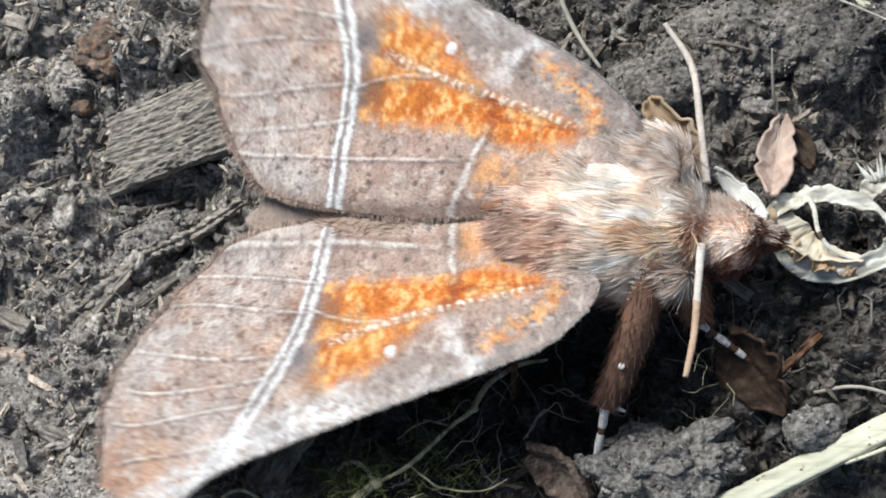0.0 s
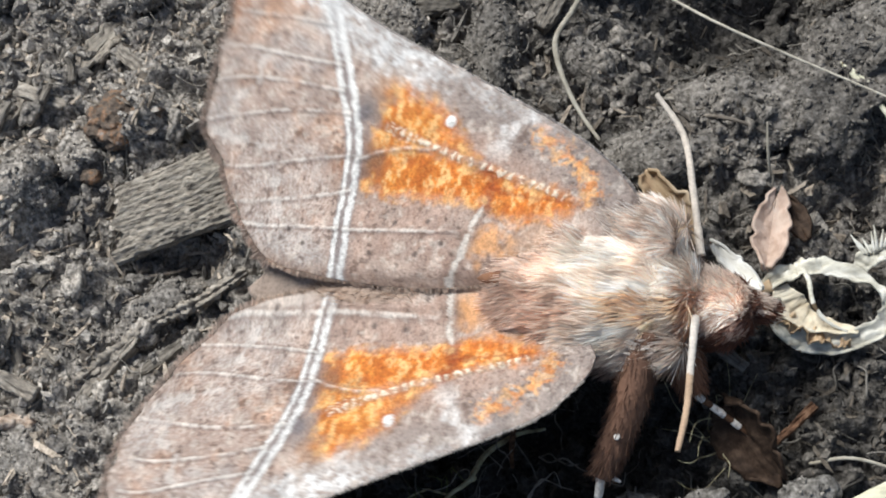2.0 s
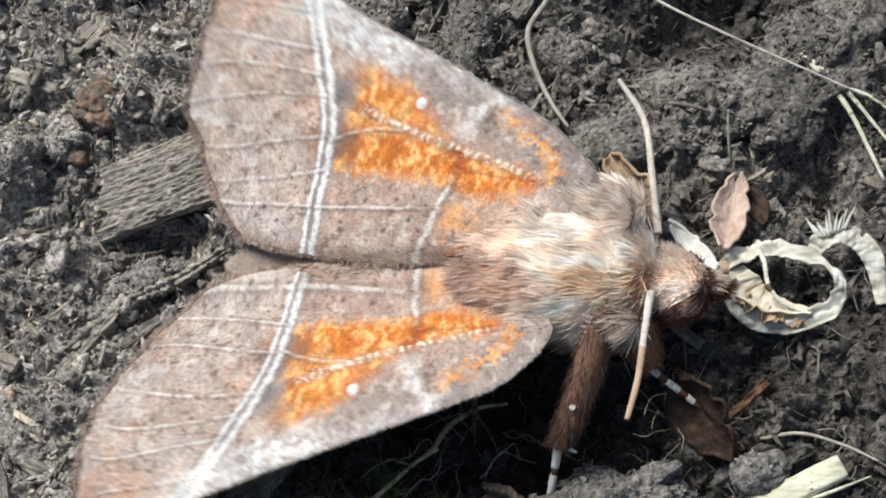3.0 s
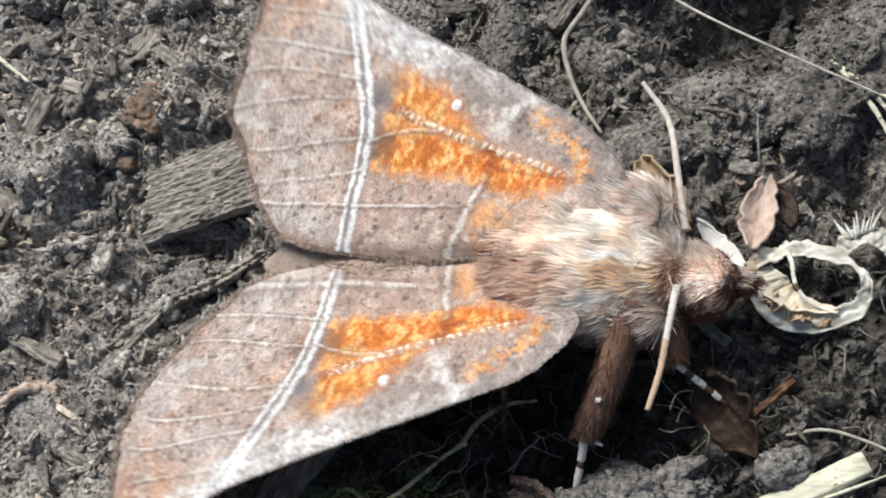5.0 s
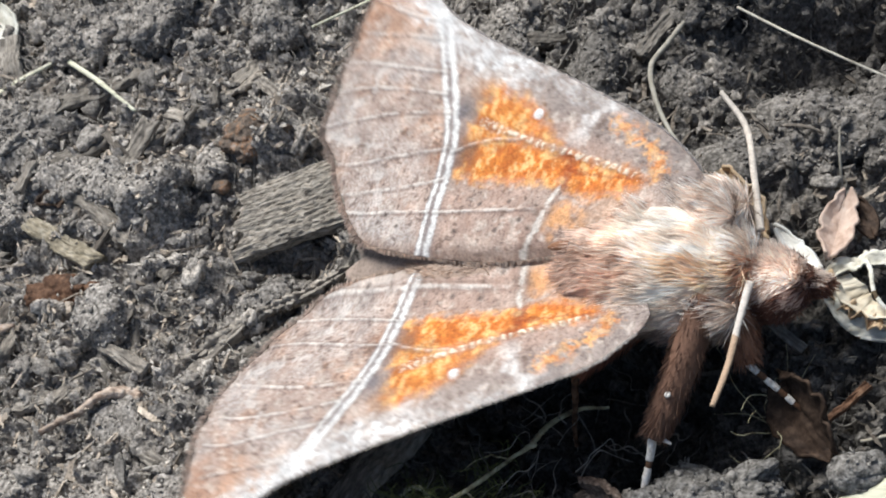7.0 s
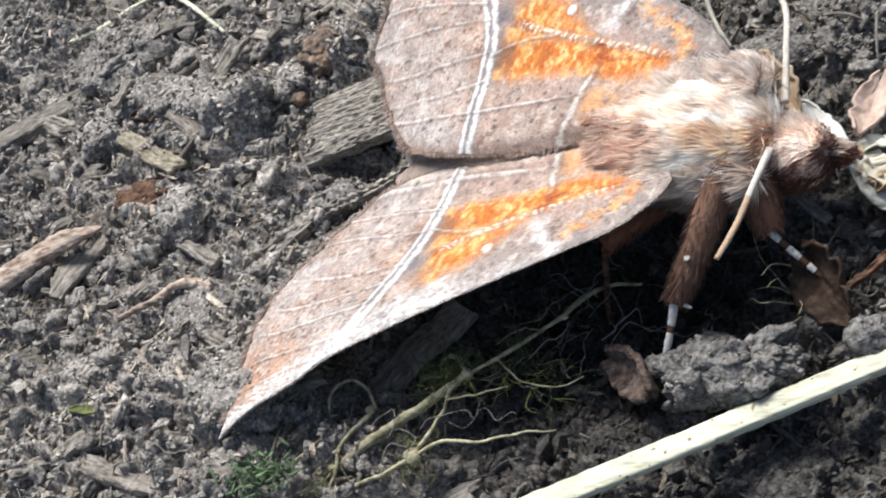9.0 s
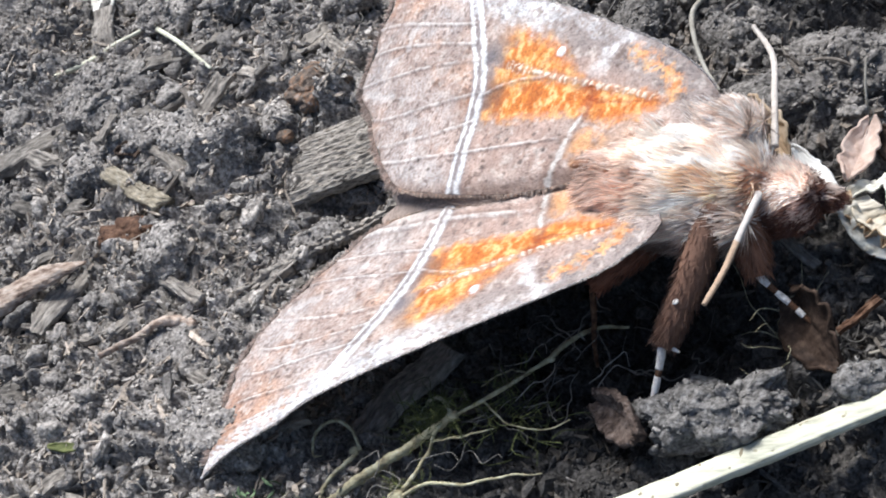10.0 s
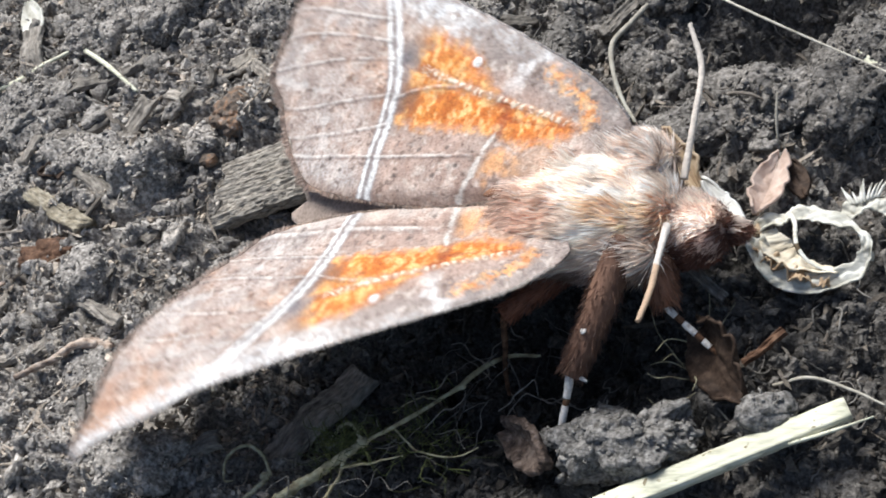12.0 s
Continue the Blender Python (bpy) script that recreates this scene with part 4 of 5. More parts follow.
# splinters and rotten wood
def splinter(length, width, thick, seed):
    return bark_chip(length, width, thick, seed, 70, 64, 0.3)


SPLINTERS = [  # x, y, length, width, thickness, turn, tilt
    (-23.4, -0.7, 4.6, 0.7, 0.8, 47, 4), (-27.6, -0.2, 4.2, 0.7, 0.7, -27, 0), (-35.8, 1.8, 7.5, 1.7, 0.6, 78, 4), (-35.6, 3.0, 3.6, 0.9, 0.8, 66, 5),
    (-19.6, -4.4, 4.2, 0.9, 0.6, 40, 3), (-24.6, 16.8, 3.6, 1.3, 0.5, 62, 8), (-30.8, 7.9, 5.5, 1.0, 0.9, -38, 3), (-33.5, 17.0, 5.2, 1.6, 0.5, 38, 6),
    (-39.5, 6.6, 6.0, 1.2, 0.9, -12, 0), (-22.4, 14.8, 2.6, 0.7, 0.5, -40, 0), (-6.2, 15.6, 5.0, 0.9, 0.6, 12, 4), (-1.9, 15.0, 4.0, 0.9, 0.6, 58, 5),
    (-26.2, 5.5, 3.2, 0.8, 0.6, 70, 8), (-18.8, -9.4, 5.8, 0.8, 0.6, 12, 4), (-11.5, -13.5, 4.5, 0.9, 0.6, 14, 2), (-27.5, -12.6, 5.0, 1.0, 0.6, -14, 3),
    (4.3, -1.6, 2.4, 0.75, 0.35, -40, 12), (4.4, 8.4, 4.2, 0.5, 0.4, -18, 4), (-29.0, 13.0, 3.0, 0.8, 0.7, 80, 10),
    (-26.6, 15.0, 3.4, 0.45, 0.4, 84, 14), (-28.2, 15.6, 2.6, 0.4, 0.4, 84, 14), (-36.8, -5.5, 6.0, 1.5, 0.8, 16, 3), (-43.0, 12.0, 8.0, 1.6, 1.0, 28, 3),
    (-31.3, -2.1, 4.2, 0.8, 0.5, 2, 0), (-37.4, 4.0, 3.8, 0.9, 0.6, 44, 4), (-33.8, 12.4, 4.6, 1.3, 0.6, 22, 5), (-29.8, -1.2, 3.2, 0.7, 0.5, 52, 8),
    (-25.4, 2.2, 3.4, 0.6, 0.5, -18, 6), (-40.6, 9.8, 4.6, 1.2, 0.7, -25, 5), (-41.6, 2.6, 4.6, 1.1, 0.7, 20, 5), (-38.6, -1.8, 3.6, 0.9, 0.5, -40, 4), (-27.8, 11.6, 2.6, 0.6, 0.5, 30, 8),
    (-32.4, -11.4, 4.2, 0.9, 0.6, 30, 4), (-22.6, -6.8, 3.4, 0.7, 0.5, -32, 5), (-18.6, -13.6, 4.4, 1.0, 0.6, -20, 4), (-23.4, 8.9, 2.2, 0.4, 0.4, 74, 10), (-20.4, 0.2, 3.2, 0.5, 0.4, 36, 6), (-40.5, 19.5, 3.8, 1.7, 0.5, -70, 6), (-13.0, 13.5, 5.0, 1.0, 0.6, 35, 4),
]
for k, (x, y, ln, wd, th, rz, tilt) in enumerate(SPLINTERS):
    thing("wood_splinter", splinter(ln, wd, th, 100 + k), WOOD, lay(x, y, 0.02 * th, 12 * math.sin(7.0 * k), tilt * 1.6, rz), "grey-brown rotten wood splinter half sunk in soil", "wood splinter", "wood splinters in the soil")

chips = random.Random(31)
for k in range(34):
    x, y = chips.uniform(-44, -22), chips.uniform(-5, 15)
    ln = chips.uniform(1.3, 3.4)
    wd, th = ln * chips.uniform(0.16, 0.34), chips.uniform(0.25, 0.5)
    thing("wood_splinter", bark_chip(ln, wd, th, 300 + k, 44, 40, 0.25), (WOOD, WOOD, WOOD, DARKWOOD)[k % 4], lay(x, y, 0.12, chips.uniform(-25, 25), chips.uniform(-14, 14), chips.uniform(0, 360)),
          "small dark splinter of damp wood on soil" if k % 4 == 3 else "small grey-brown splinter of rotten wood on soil", "wood splinter", "wood splinters in the soil")

thing("dark_plank", splinter(7.6, 1.7, 0.8, 160), WOOD, lay(-14.2, -7.0, 1.0, 0, 3, 60), "dark damp plank of rotten wood under the wing", "wood splinter")
thing("ochre_wood", splinter(5.8, 1.1, 0.7, 161), OCHRE, lay(-32.6, 6.4, 0.3, 0, 3, -31), "ochre piece of rotten wood in the soil", "wood splinter")


def along_ground(points, up):
    """Points lifted to lie at least that high over the soil."""
    return [(x, y, max(z, on_ground(x, y) + up)) for x, y, z in points]


thing("old_root", sweep(along_ground([(-16.4, 4.0, -0.4), (-18.8, 2.7, -0.4), (-20.6, 2.1, -0.4), (-22.5, 0.7, -0.2), (-24.1, -0.6, 0.0), (-26.3, -1.7, -0.1)], 0.0), [0.2, 0.3, 0.2, 0.34, 0.24, 0.1],
      [0.18, 0.28, 0.2, 0.3, 0.22, 0.1], 160, 40, 2.0, ridge=0.5, ridges=11, rough=0.7, seed=27), WOOD, at(0, 0, 0), "dark fibrous dead root half buried in soil", "root")
# twig with a knob
thing("twig", sweep(along_ground([(-30.1, -4.6, 0.3), (-29.2, -4.0, 0.4), (-28.3, -3.4, 0.5), (-27.3, -2.6, 0.6), (-26.5, -2.35, 0.6), (-25.7, -2.5, 0.5)], 0.4), [0.13, 0.17, 0.18, 0.24, 0.4, 0.2],
      [0.12, 0.15, 0.17, 0.22, 0.34, 0.18], 50, 14, rough=0.28, seed=6), PINKBARK, at(0, 0, 0), "short crooked tan twig with a knob on soil", "twig")
# bark strip at the edge
thing("bark_strip", sweep([(-6, -2.3, 0.1), (-2.5, -0.9, 0.5), (0.8, 0.1, 0.6), (3.4, 0.6, 0.3)], [0.75, 0.8, 0.62, 0.08], [0.3, 0.32, 0.26, 0.08], 60, 22, 3.0, ridge=0.35, rough=0.15, seed=9),
      PINKBARK, lay(-37.4, 1.0, 0.95, 14, -3, 4), "pinkish-brown strip of dry bark lying on soil", "bark strip")
# brown seed husk
thing("seed_husk", blob((2.5, 0.95, 0.75), 12, 0.3, 0.6, 5, 0.2), BROWN, lay(-32.3, 3.7, 0.3, 0, 4, -4), "dark red-brown crumbling seed husk", "seed husk")
thing("rusty_clod", blob((1.3, 1.0, 0.6), 14, 0.55, 0.5, 5, 0.45), ORANGE, lay(-22.6, 11.6, -0.25), "rust-brown crumbling clod in the soil", "clod")
thing("rusty_clod", blob((0.45, 0.35, 0.3), 15, 0.4, 0.4, 4, 0.3), ORANGE, lay(-24.4, 9.4, 0.05), "small rust-brown clod in the soil", "clod")

# clods and pebbles
def grains(points, normals, sizes, seed):
    """Small angular grains at those places."""
    r = np.random.default_rng(seed)
    k = len(points)
    bm = bmesh.new()
    bmesh.ops.create_icosphere(bm, subdivisions=1, radius=1)
    ball_v = np.array([q.co for q in bm.verts])
    f = np.array([[q.index for q in p.verts] for p in bm.faces])
    bm.free()
    m = len(ball_v)
    q, _ = np.linalg.qr(r.normal(size=(k, 3, 3)))
    long = np.where(r.random((k, 1, 1)) < 0.25, np.array((1.9, 0.6, 0.5)), np.array((1.0, 1.0, 1.0)))
    sh = ball_v[None] * r.uniform(0.35, 1.65, (k, m, 1)) * r.uniform(0.45, 1.4, (k, 1, 3)) * long * np.asarray(sizes)[:, None, None]
    v = np.einsum("kij,knj->kni", q, sh) + (points + normals * np.asarray(sizes)[:, None] * 0.4)[:, None]
    return v.reshape(-1, 3), (f[None] + (np.arange(k) * m)[:, None, None]).reshape(-1, 3)


def clod(radii, seed, level, grainy=1.0):
    v, f = blob(radii, seed, 0.5, 1.0, level, 0.3)
    r = np.random.default_rng(seed)
    k = int(210 * grainy * radii[0] * radii[1])
    tri_of = np.array(f)[r.integers(0, len(f), k)]
    w = r.dirichlet((1, 1, 1), k)
    p = (v[tri_of] * w[..., None]).sum(1)
    nn = np.cross(v[tri_of[:, 1]] - v[tri_of[:, 0]], v[tri_of[:, 2]] - v[tri_of[:, 0]])
    nn /= np.linalg.norm(nn, axis=1)[:, None] + 1e-12
    g = grains(p, nn, np.exp(r.normal(-2.7, 0.4, k)).clip(0.035, 0.16), seed)
    return np.vstack([v, g[0]]), np.vstack([np.array(f), g[1] + len(v)]), len(f)


CLODS = [  # x, y, rx, ry, rz, sink, seed
    (-4.6, -10.2, 2.4, 1.4, 1.0, -0.3, 3), (-27.6, 8.7, 1.9, 1.6, 1.3, 0.2, 4), (-25.2, 10.6, 1.3, 1.0, 0.9, 0.2, 5),
    (-30.5, 9.6, 1.2, 1.0, 0.8, 0.2, 6), (-33.6, 9.8, 2.2, 1.7, 1.1, 0.1, 7), (4.6, 7.4, 3.4, 1.8, 1.1, -0.5, 8), (9.8, 9.2, 2.4, 1.9, 1.2, -0.7, 9),
    (-29.0, 1.7, 1.6, 1.3, 0.9, 0.1, 11), (-21.0, 2.6, 1.8, 1.2, 0.9, 0.0, 12), (-37.0, 8.4, 1.8, 1.4, 1.0, 0.1, 13), (-26.0, -5.8, 3.0, 2.2, 0.9, -0.3, 14), (-20.8, -9.6, 2.3, 2.0, 1.0, -0.3, 15),
    (-31.0, -7.0, 2.8, 1.9, 1.0, -0.3, 16), (3.5, -12.6, 2.4, 1.6, 0.9, -0.3, 17), (9.0, -10.6, 2.4, 1.6, 0.9, -0.2, 18), (-2.0, -14.6, 2.6, 1.6, 0.9, -0.2, 19),
    (-5.0, 12.6, 1.8, 1.3, 0.9, 0.0, 21), (-0.8, 11.6, 1.5, 1.2, 0.9, 0.1, 22), (-9.5, 15.2, 2.0, 1.5, 0.9, 0.0, 23), (0.6, 17.2, 2.2, 1.6, 1.0, 0.1, 24), (-14.8, 16.2, 2.4, 1.5, 1.0, 0.0, 25),
    (-38.5, 14.6, 2.6, 2.0, 1.1, 0.0, 26), (-30.6, 20.6, 2.4, 1.9, 1.2, 0.1, 27), (-36.6, 21.2, 2.2, 1.9, 1.2, 0.1, 28), (-23.2, 19.8, 2.0, 1.6, 1.1, 0.1, 29), (5.6, 1.2, 1.2, 0.9, 0.6, 0.0, 30),
]
for x, y, a, b, c, s, seed in CLODS:
    v, f, split = clod((a, b, c), 40 + seed, 5 if a > 2 else 4)
    ob = new("soil_clod", mesh("soil_clod", v, f, SOIL, colours=np.tile(dryness_and_shade(x, y), (len(v), 1)), second=CRUMB, split=split))
    ob.matrix_basis = lay(x, y, s, 0, 0, seed * 47)
    tagged(ob, "grey crumbly clod of soil", "soil clod", "clods of soil")
# the clod under the moth's foot and the pebble-like clod beside it
for x, y, z, radii, seed, dry, lb in ((2.0, -8.5, 0.35, (2.85, 1.35, 1.25), 97, 1.0, "long pale grey clod under the moth's foot"), (6.7, -7.7, 0.2, (1.0, 0.75, 0.75), 92, 1.05, "rounded blue-grey clod beside the straw")):
    v, f, split = clod(radii, seed, 6, 0.45)
    ob = new("soil_clod", mesh("soil_clod", v, f, SOIL, colours=np.tile((dry, dry * 0.99, dry * 0.98), (len(v), 1)), second=CRUMB, split=split))
    ob.matrix_basis = at(x, y, z, 0, 0, 4)
    tagged(ob, lb, "soil clod", "clods of soil")


# dry leaves
def leaf(length, width, cup, bend, seed, ragged=0.08, thick=0.12):
    r, c = 44, 24
    s, t = np.meshgrid(np.linspace(0, 1, r), np.linspace(-1, 1, c), indexing="ij")
    w = width / 2 * np.sin(np.pi * np.clip(0.06 + 0.9 * s, 0, 1)) ** 0.75 * (1 + ragged * hash_noise(s * 12, np.sign(t), 0, seed))
    x, y = (s - 0.5) * length + ragged * length * 0.3 * hash_noise(s * 3, t * 2, 0, seed + 1), w * t
    z = cup * (t * t) * width / 2 + bend * (s - 0.5) ** 2 * length + 0.04 * width * fractal(s * 3, t * 2, 0, 1.0, 3, seed + 2) - 0.03 * width * np.exp(-(t / 0.08) ** 2)
    return sheet(np.stack([x, y, z], -1), thick)


thing("tan_leaf", leaf(3.6, 1.6, 0.55, -0.2, 3, 0.3), TAN, at(2.75, 3.7, 1.9, 20, 12, -58), "small folded tan dry leaf leaning on soil", "leaf")
thing("pink_leaf", leaf(3.3, 1.35, 0.55, 0.3, 5, 0.2), PINK, at(6.3, 2.6, 0.8, 14, 10, 80), "small pinkish-brown dry leaf on the soil", "leaf")
thing("grey_leaf", leaf(1.9, 0.95, 0.2, 0.2, 6), DARKLEAF, at(7.3, 3.3, 0.3, 0, 10, -70), "small dark grey-brown leaf scrap", "leaf")
thing("white_leaf", leaf(2.5, 0.75, 0.5, 0.25, 7, 0.2), WHITELEAF, at(5.05, 0.7, 2.65, -12, 12, -48), "narrow whitish leaf scrap under the moth's head", "leaf")
thing("brown_leaf_scrap", leaf(3.6, 2.9, 0.3, -0.15, 9, 0.26), DARKLEAF, at(5.05, -5.35, 0.75, 50, 12, -58), "dark brown broken leaf standing in the soil", "leaf")
thing("pale_leaf", leaf(3.6, 1.5, 0.2, 0.1, 11, 0.25, 0.22), BARK, lay(-24.6, 16.5, 0.6, 0, 14, 58), "grey flake of dry bark on soil", "leaf")
thing("pale_leaf", leaf(4.0, 1.6, 0.2, 0.1, 12), PALE, lay(-42.0, 22.6, 0.8, 0, 5, -62), "whitish flake of dry leaf on soil", "leaf")
thing("curled_brown_leaf", leaf(1.9, 1.0, 0.5, 0.2, 13), PINK, lay(-32.6, 13.5, 0.4, 0, 0, -30), "curled pinkish dry leaf flake", "leaf")
thing("rotten_leaf", leaf(3.0, 1.9, 0.5, 0.3, 23, 0.12, 0.3), ROTTEN, at(-2.3, -8.75, 0.5, 42, -4, -42), "crumpled reddish-brown rotten leaf against a clod", "leaf")


thing("brown_leaf_scrap", leaf(1.9, 1.2, 0.4, 0.2, 17, 0.3), DARKLEAF, lay(-33.9, 9.3, 0.3, 10, 10, 20), "dark brown broken leaf lying on soil", "leaf")
thing("bark_stick", splinter(2.0, 0.36, 0.3, 170), BROWN, at(6.6, -4.95, 0.6, 0, -6, 40), "short dark brown stick leaning on a leaf", "stick")
thing("grass_scrap", splinter(1.8, 0.5, 0.25, 171), WOOD, at(4.5, -2.3, 1.1, 0, 14, -42), "short grey plant scrap under the moth's head", "plant scrap")


# the curled dry plant before the head
def ribbon(path, widths, up, thick=0.1, seed=0, crinkle=0.1, n=90, c=9):
    p = spline(path, n)
    s = np.linspace(0, 1, n)
    w = np.interp(s, np.linspace(0, 1, len(widths)), widths)
    ups = spline(up, n)
    d = np.gradient(p, axis=0)
    side = np.cross(d, ups)
    side /= np.linalg.norm(side, axis=1)[:, None] + 1e-9
    nn = np.cross(side, d)
    nn /= np.linalg.norm(nn, axis=1)[:, None] + 1e-9
    t = np.linspace(-1, 1, c)
    wob = crinkle * fractal(s[:, None] * 14, t[None, :], 0, 1.0, 3, seed)
    g = p[:, None] + side[:, None] * (w[:, None] * t * (1 + 0.25 * wob))[..., None] + nn[:, None] * (wob + 0.25 * w[:, None] * t * t)[..., None]
    return sheet(g, thick)


curl = new("curled_dry_plant")
curl.matrix_basis = at(0, 0, 0)
tagged(curl, "pale dried plant curled into a ring beside the moth's head", "dry plant")
part("ring", mesh("ring", *ribbon([(5.6, 0.1, 1.1), (6.7, 0.85, 1.0), (7.5, 1.05, 0.95), (8.4, 0.95, 0.9), (9.8, 0.2, 0.7), (10.4, -0.7, 0.5), (9.9, -1.45, 0.3), (8.3, -1.85, 0.2), (7.0, -1.55, 0.5), (6.2, -0.55, 0.9), (5.7, 0.0, 1.05)],
     [0.18, 0.42, 0.4, 0.28, 0.2, 0.22, 0.3, 0.42, 0.5, 0.42, 0.18], [(0.2, 0, 1), (0.4, 0.6, 1), (0, 0.7, 0.9), (-0.5, 0.1, 1), (0.1, -0.6, 1), (0.4, 0.2, 1)], 0.05, 3, 0.3, 160, 11), PALE), curl)
part("husk", mesh("husk", *ribbon([(5.9, 0.0, 0.8), (6.6, -0.9, 0.55), (7.6, -1.55, 0.3), (8.9, -1.75, 0.2)], [0.25, 0.5, 0.45, 0.15], [(0.5, 0.3, 1), (0.3, 0.8, 0.8), (0, 0.6, 1)], 0.05, 9, 0.32, 90, 13), TAN), curl, "brown crumpled husk inside the ring")
part("blade", mesh("blade", *ribbon([(6.5, 0.35, 0.95), (6.8, -0.4, 0.75), (7.5, -1.05, 0.45), (9.2, -1.5, 0.3)], [0.3, 0.72, 0.55, 0.12], [(0.3, 0.1, 1), (0.3, 0.5, 1), (0, 0.4, 1)], 0.05, 5, 0.06, 90, 13), CREAM), curl, "cream wrinkled leaf blade")
part("tendril", mesh("tendril", *sweep([(7.4, 0.95, 1.05), (7.6, 0.4, 1.1), (7.7, -0.5, 1.0), (8.1, -1.1, 0.7), (8.8, -1.5, 0.4)], [0.1, 0.09, 0.08, 0.05], [0.07, 0.06, 0.05, 0.04], 40, 8, rough=0.15), PALE), curl)
part("stalk", mesh("stalk", *sweep([(4.7, 0.0, 1.3), (5.4, 0.1, 1.1), (6.2, 0.4, 1.0)], [0.12, 0.22, 0.28], [0.12, 0.2, 0.2], 20, 10, rough=0.25), TAN), curl)
part("flower_head", mesh("flower_head", *ribbon([(9.3, 0.5, 0.5), (9.8, 1.2, 0.7), (10.8, 1.4, 0.6), (11.6, 0.5, 0.3), (11.8, -1.3, 0.0)], [0.2, 0.4, 0.45, 0.4, 0.2], [(0, 0, 1), (0, 0.3, 1)], 0.06, 7, 0.12), PALE), curl, "white shredded flower head")
spikes = []
rng = np.random.default_rng(5)
for k in range(9):
    b = np.array((9.7 + 0.12 * k, 1.3 + 0.04 * k, 0.75))
    e = b + np.array((-0.5 + 0.12 * k + rng.uniform(-0.1, 0.1), 0.75 + rng.uniform(-0.1, 0.2), 0.1 + rng.uniform(-0.15, 0.2)))
    spikes.append(sweep([b, (b + e) / 2 + (0, 0, 0.08), e], [0.07, 0.06, 0.02], [0.05, 0.04, 0.02], 8, 6))
part("bristles", mesh("bristles", *joined(spikes), PALE), curl, "white bristles")

# straw, thin stems and fibres
thing("straw", sweep([(-15.5, -18.3, 0.7), (-7.1, -14.9, 0.5), (2.0, -11.1, 0.45), (9.95, -7.6, 0.3)], [0.47, 0.49, 0.48, 0.45], [0.24, 0.26, 0.26, 0.22], 140, 40, 3.5, ridge=0.13, ridges=9, rough=0.05, seed=2), STRAW,
      at(0, 0, 0), "pale yellow-green flattened straw lying across soil", "straw")
thing("straw_shred", sweep([(7.9, -9.05, 0.2), (9.2, -8.65, 0.2), (10.9, -8.05, 0.2)], [0.06, 0.08, 0.03], [0.08, 0.08, 0.04], 30, 8, rough=0.1, seed=4), STRAW, at(0, 0, 0.2), "thin split shred of straw", "straw")
STEMS = [
    ([(2.6, 12.6, 3.5), (5.0, 10.8, 3.2), (7.6, 9.4, 2.3), (10.4, 8.0, 1.3), (12.6, 6.9, 0.5)], 0.06, "long hair-thin pale dry stem over soil"),
    ([(9.4, 9.8, 0.4), (10.3, 8.4, 0.6), (11.2, 6.8, 0.6), (12.3, 3.7, 0.3)], 0.12, "pale flat dry grass stem on soil"),
    ([(9.9, 9.2, 0.3), (11.2, 7.6, 0.6), (12.6, 5.3, 0.4)], 0.1, "pale flat dry grass stem on soil"),
    ([(11.0, 7.9, 0.5), (11.9, 7.3, 0.6), (12.9, 6.5, 0.4)], 0.07, "thin pale dry grass stem on soil"),
    ([(-43.9, 17.2, -0.3), (-41.5, 17.9, -0.2), (-39.3, 18.4, -0.2), (-36.9, 19.5, -0.2)], 0.19, "yellowish flat dry grass stem on soil"),
    ([(-36.5, 19.2, 0.1), (-33.4, 16.8, 0.2), (-30.2, 14.2, -0.3)], 0.15, "short white dry grass stem on soil"),
    ([(-20.5, 18.2, 0.9), (-18.0, 19.0, 1.0), (-14.8, 20.4, 0.8)], 0.08, "thin pale dry grass stem on soil"),
    ([(-0.6, 15.4, 0.2), (-1.4, 13.9, 0.4), (-2.1, 12.6, 0.5), (-1.9, 11.0, 0.3), (-1.2, 9.2, 0.2), (-0.4, 7.8, 0.1)], 0.13, "pale grey crooked root on soil"),
    ([(7.0, -6.3, 0.0), (8.5, -6.3, 0.4), (10.0, -6.75, 0.1), (11.2, -7.4, 0.0)], 0.07, "thin curved dry stem on soil"),
    ([(3.1, 8.3, 0.5), (5.1, 7.4, 0.5), (6.7, 6.85, 0.4)], 0.085, "thin brown dry stem on soil"),
    ([(6.4, 4.9, 0.4), (6.5, 5.9, 1.4), (6.6, 6.8, 1.9)], 0.06, "thin upright dry stem"),
]
for k, (p, r, lb) in enumerate(STEMS):
    p = along_ground([(x, y, z + 0.05) for x, y, z in p], r + 0.2)
    thing("dry_stem", sweep(p, [r, r, r * 0.6], [r, r * 0.8, r * 0.5], 40, 8, rough=0.12, seed=k), STRAW if "grass" in lb else DARKWOOD if "brown" in lb else FIBRE, at(0, 0, 0), lb, "dry stem", "dry stems on the soil")

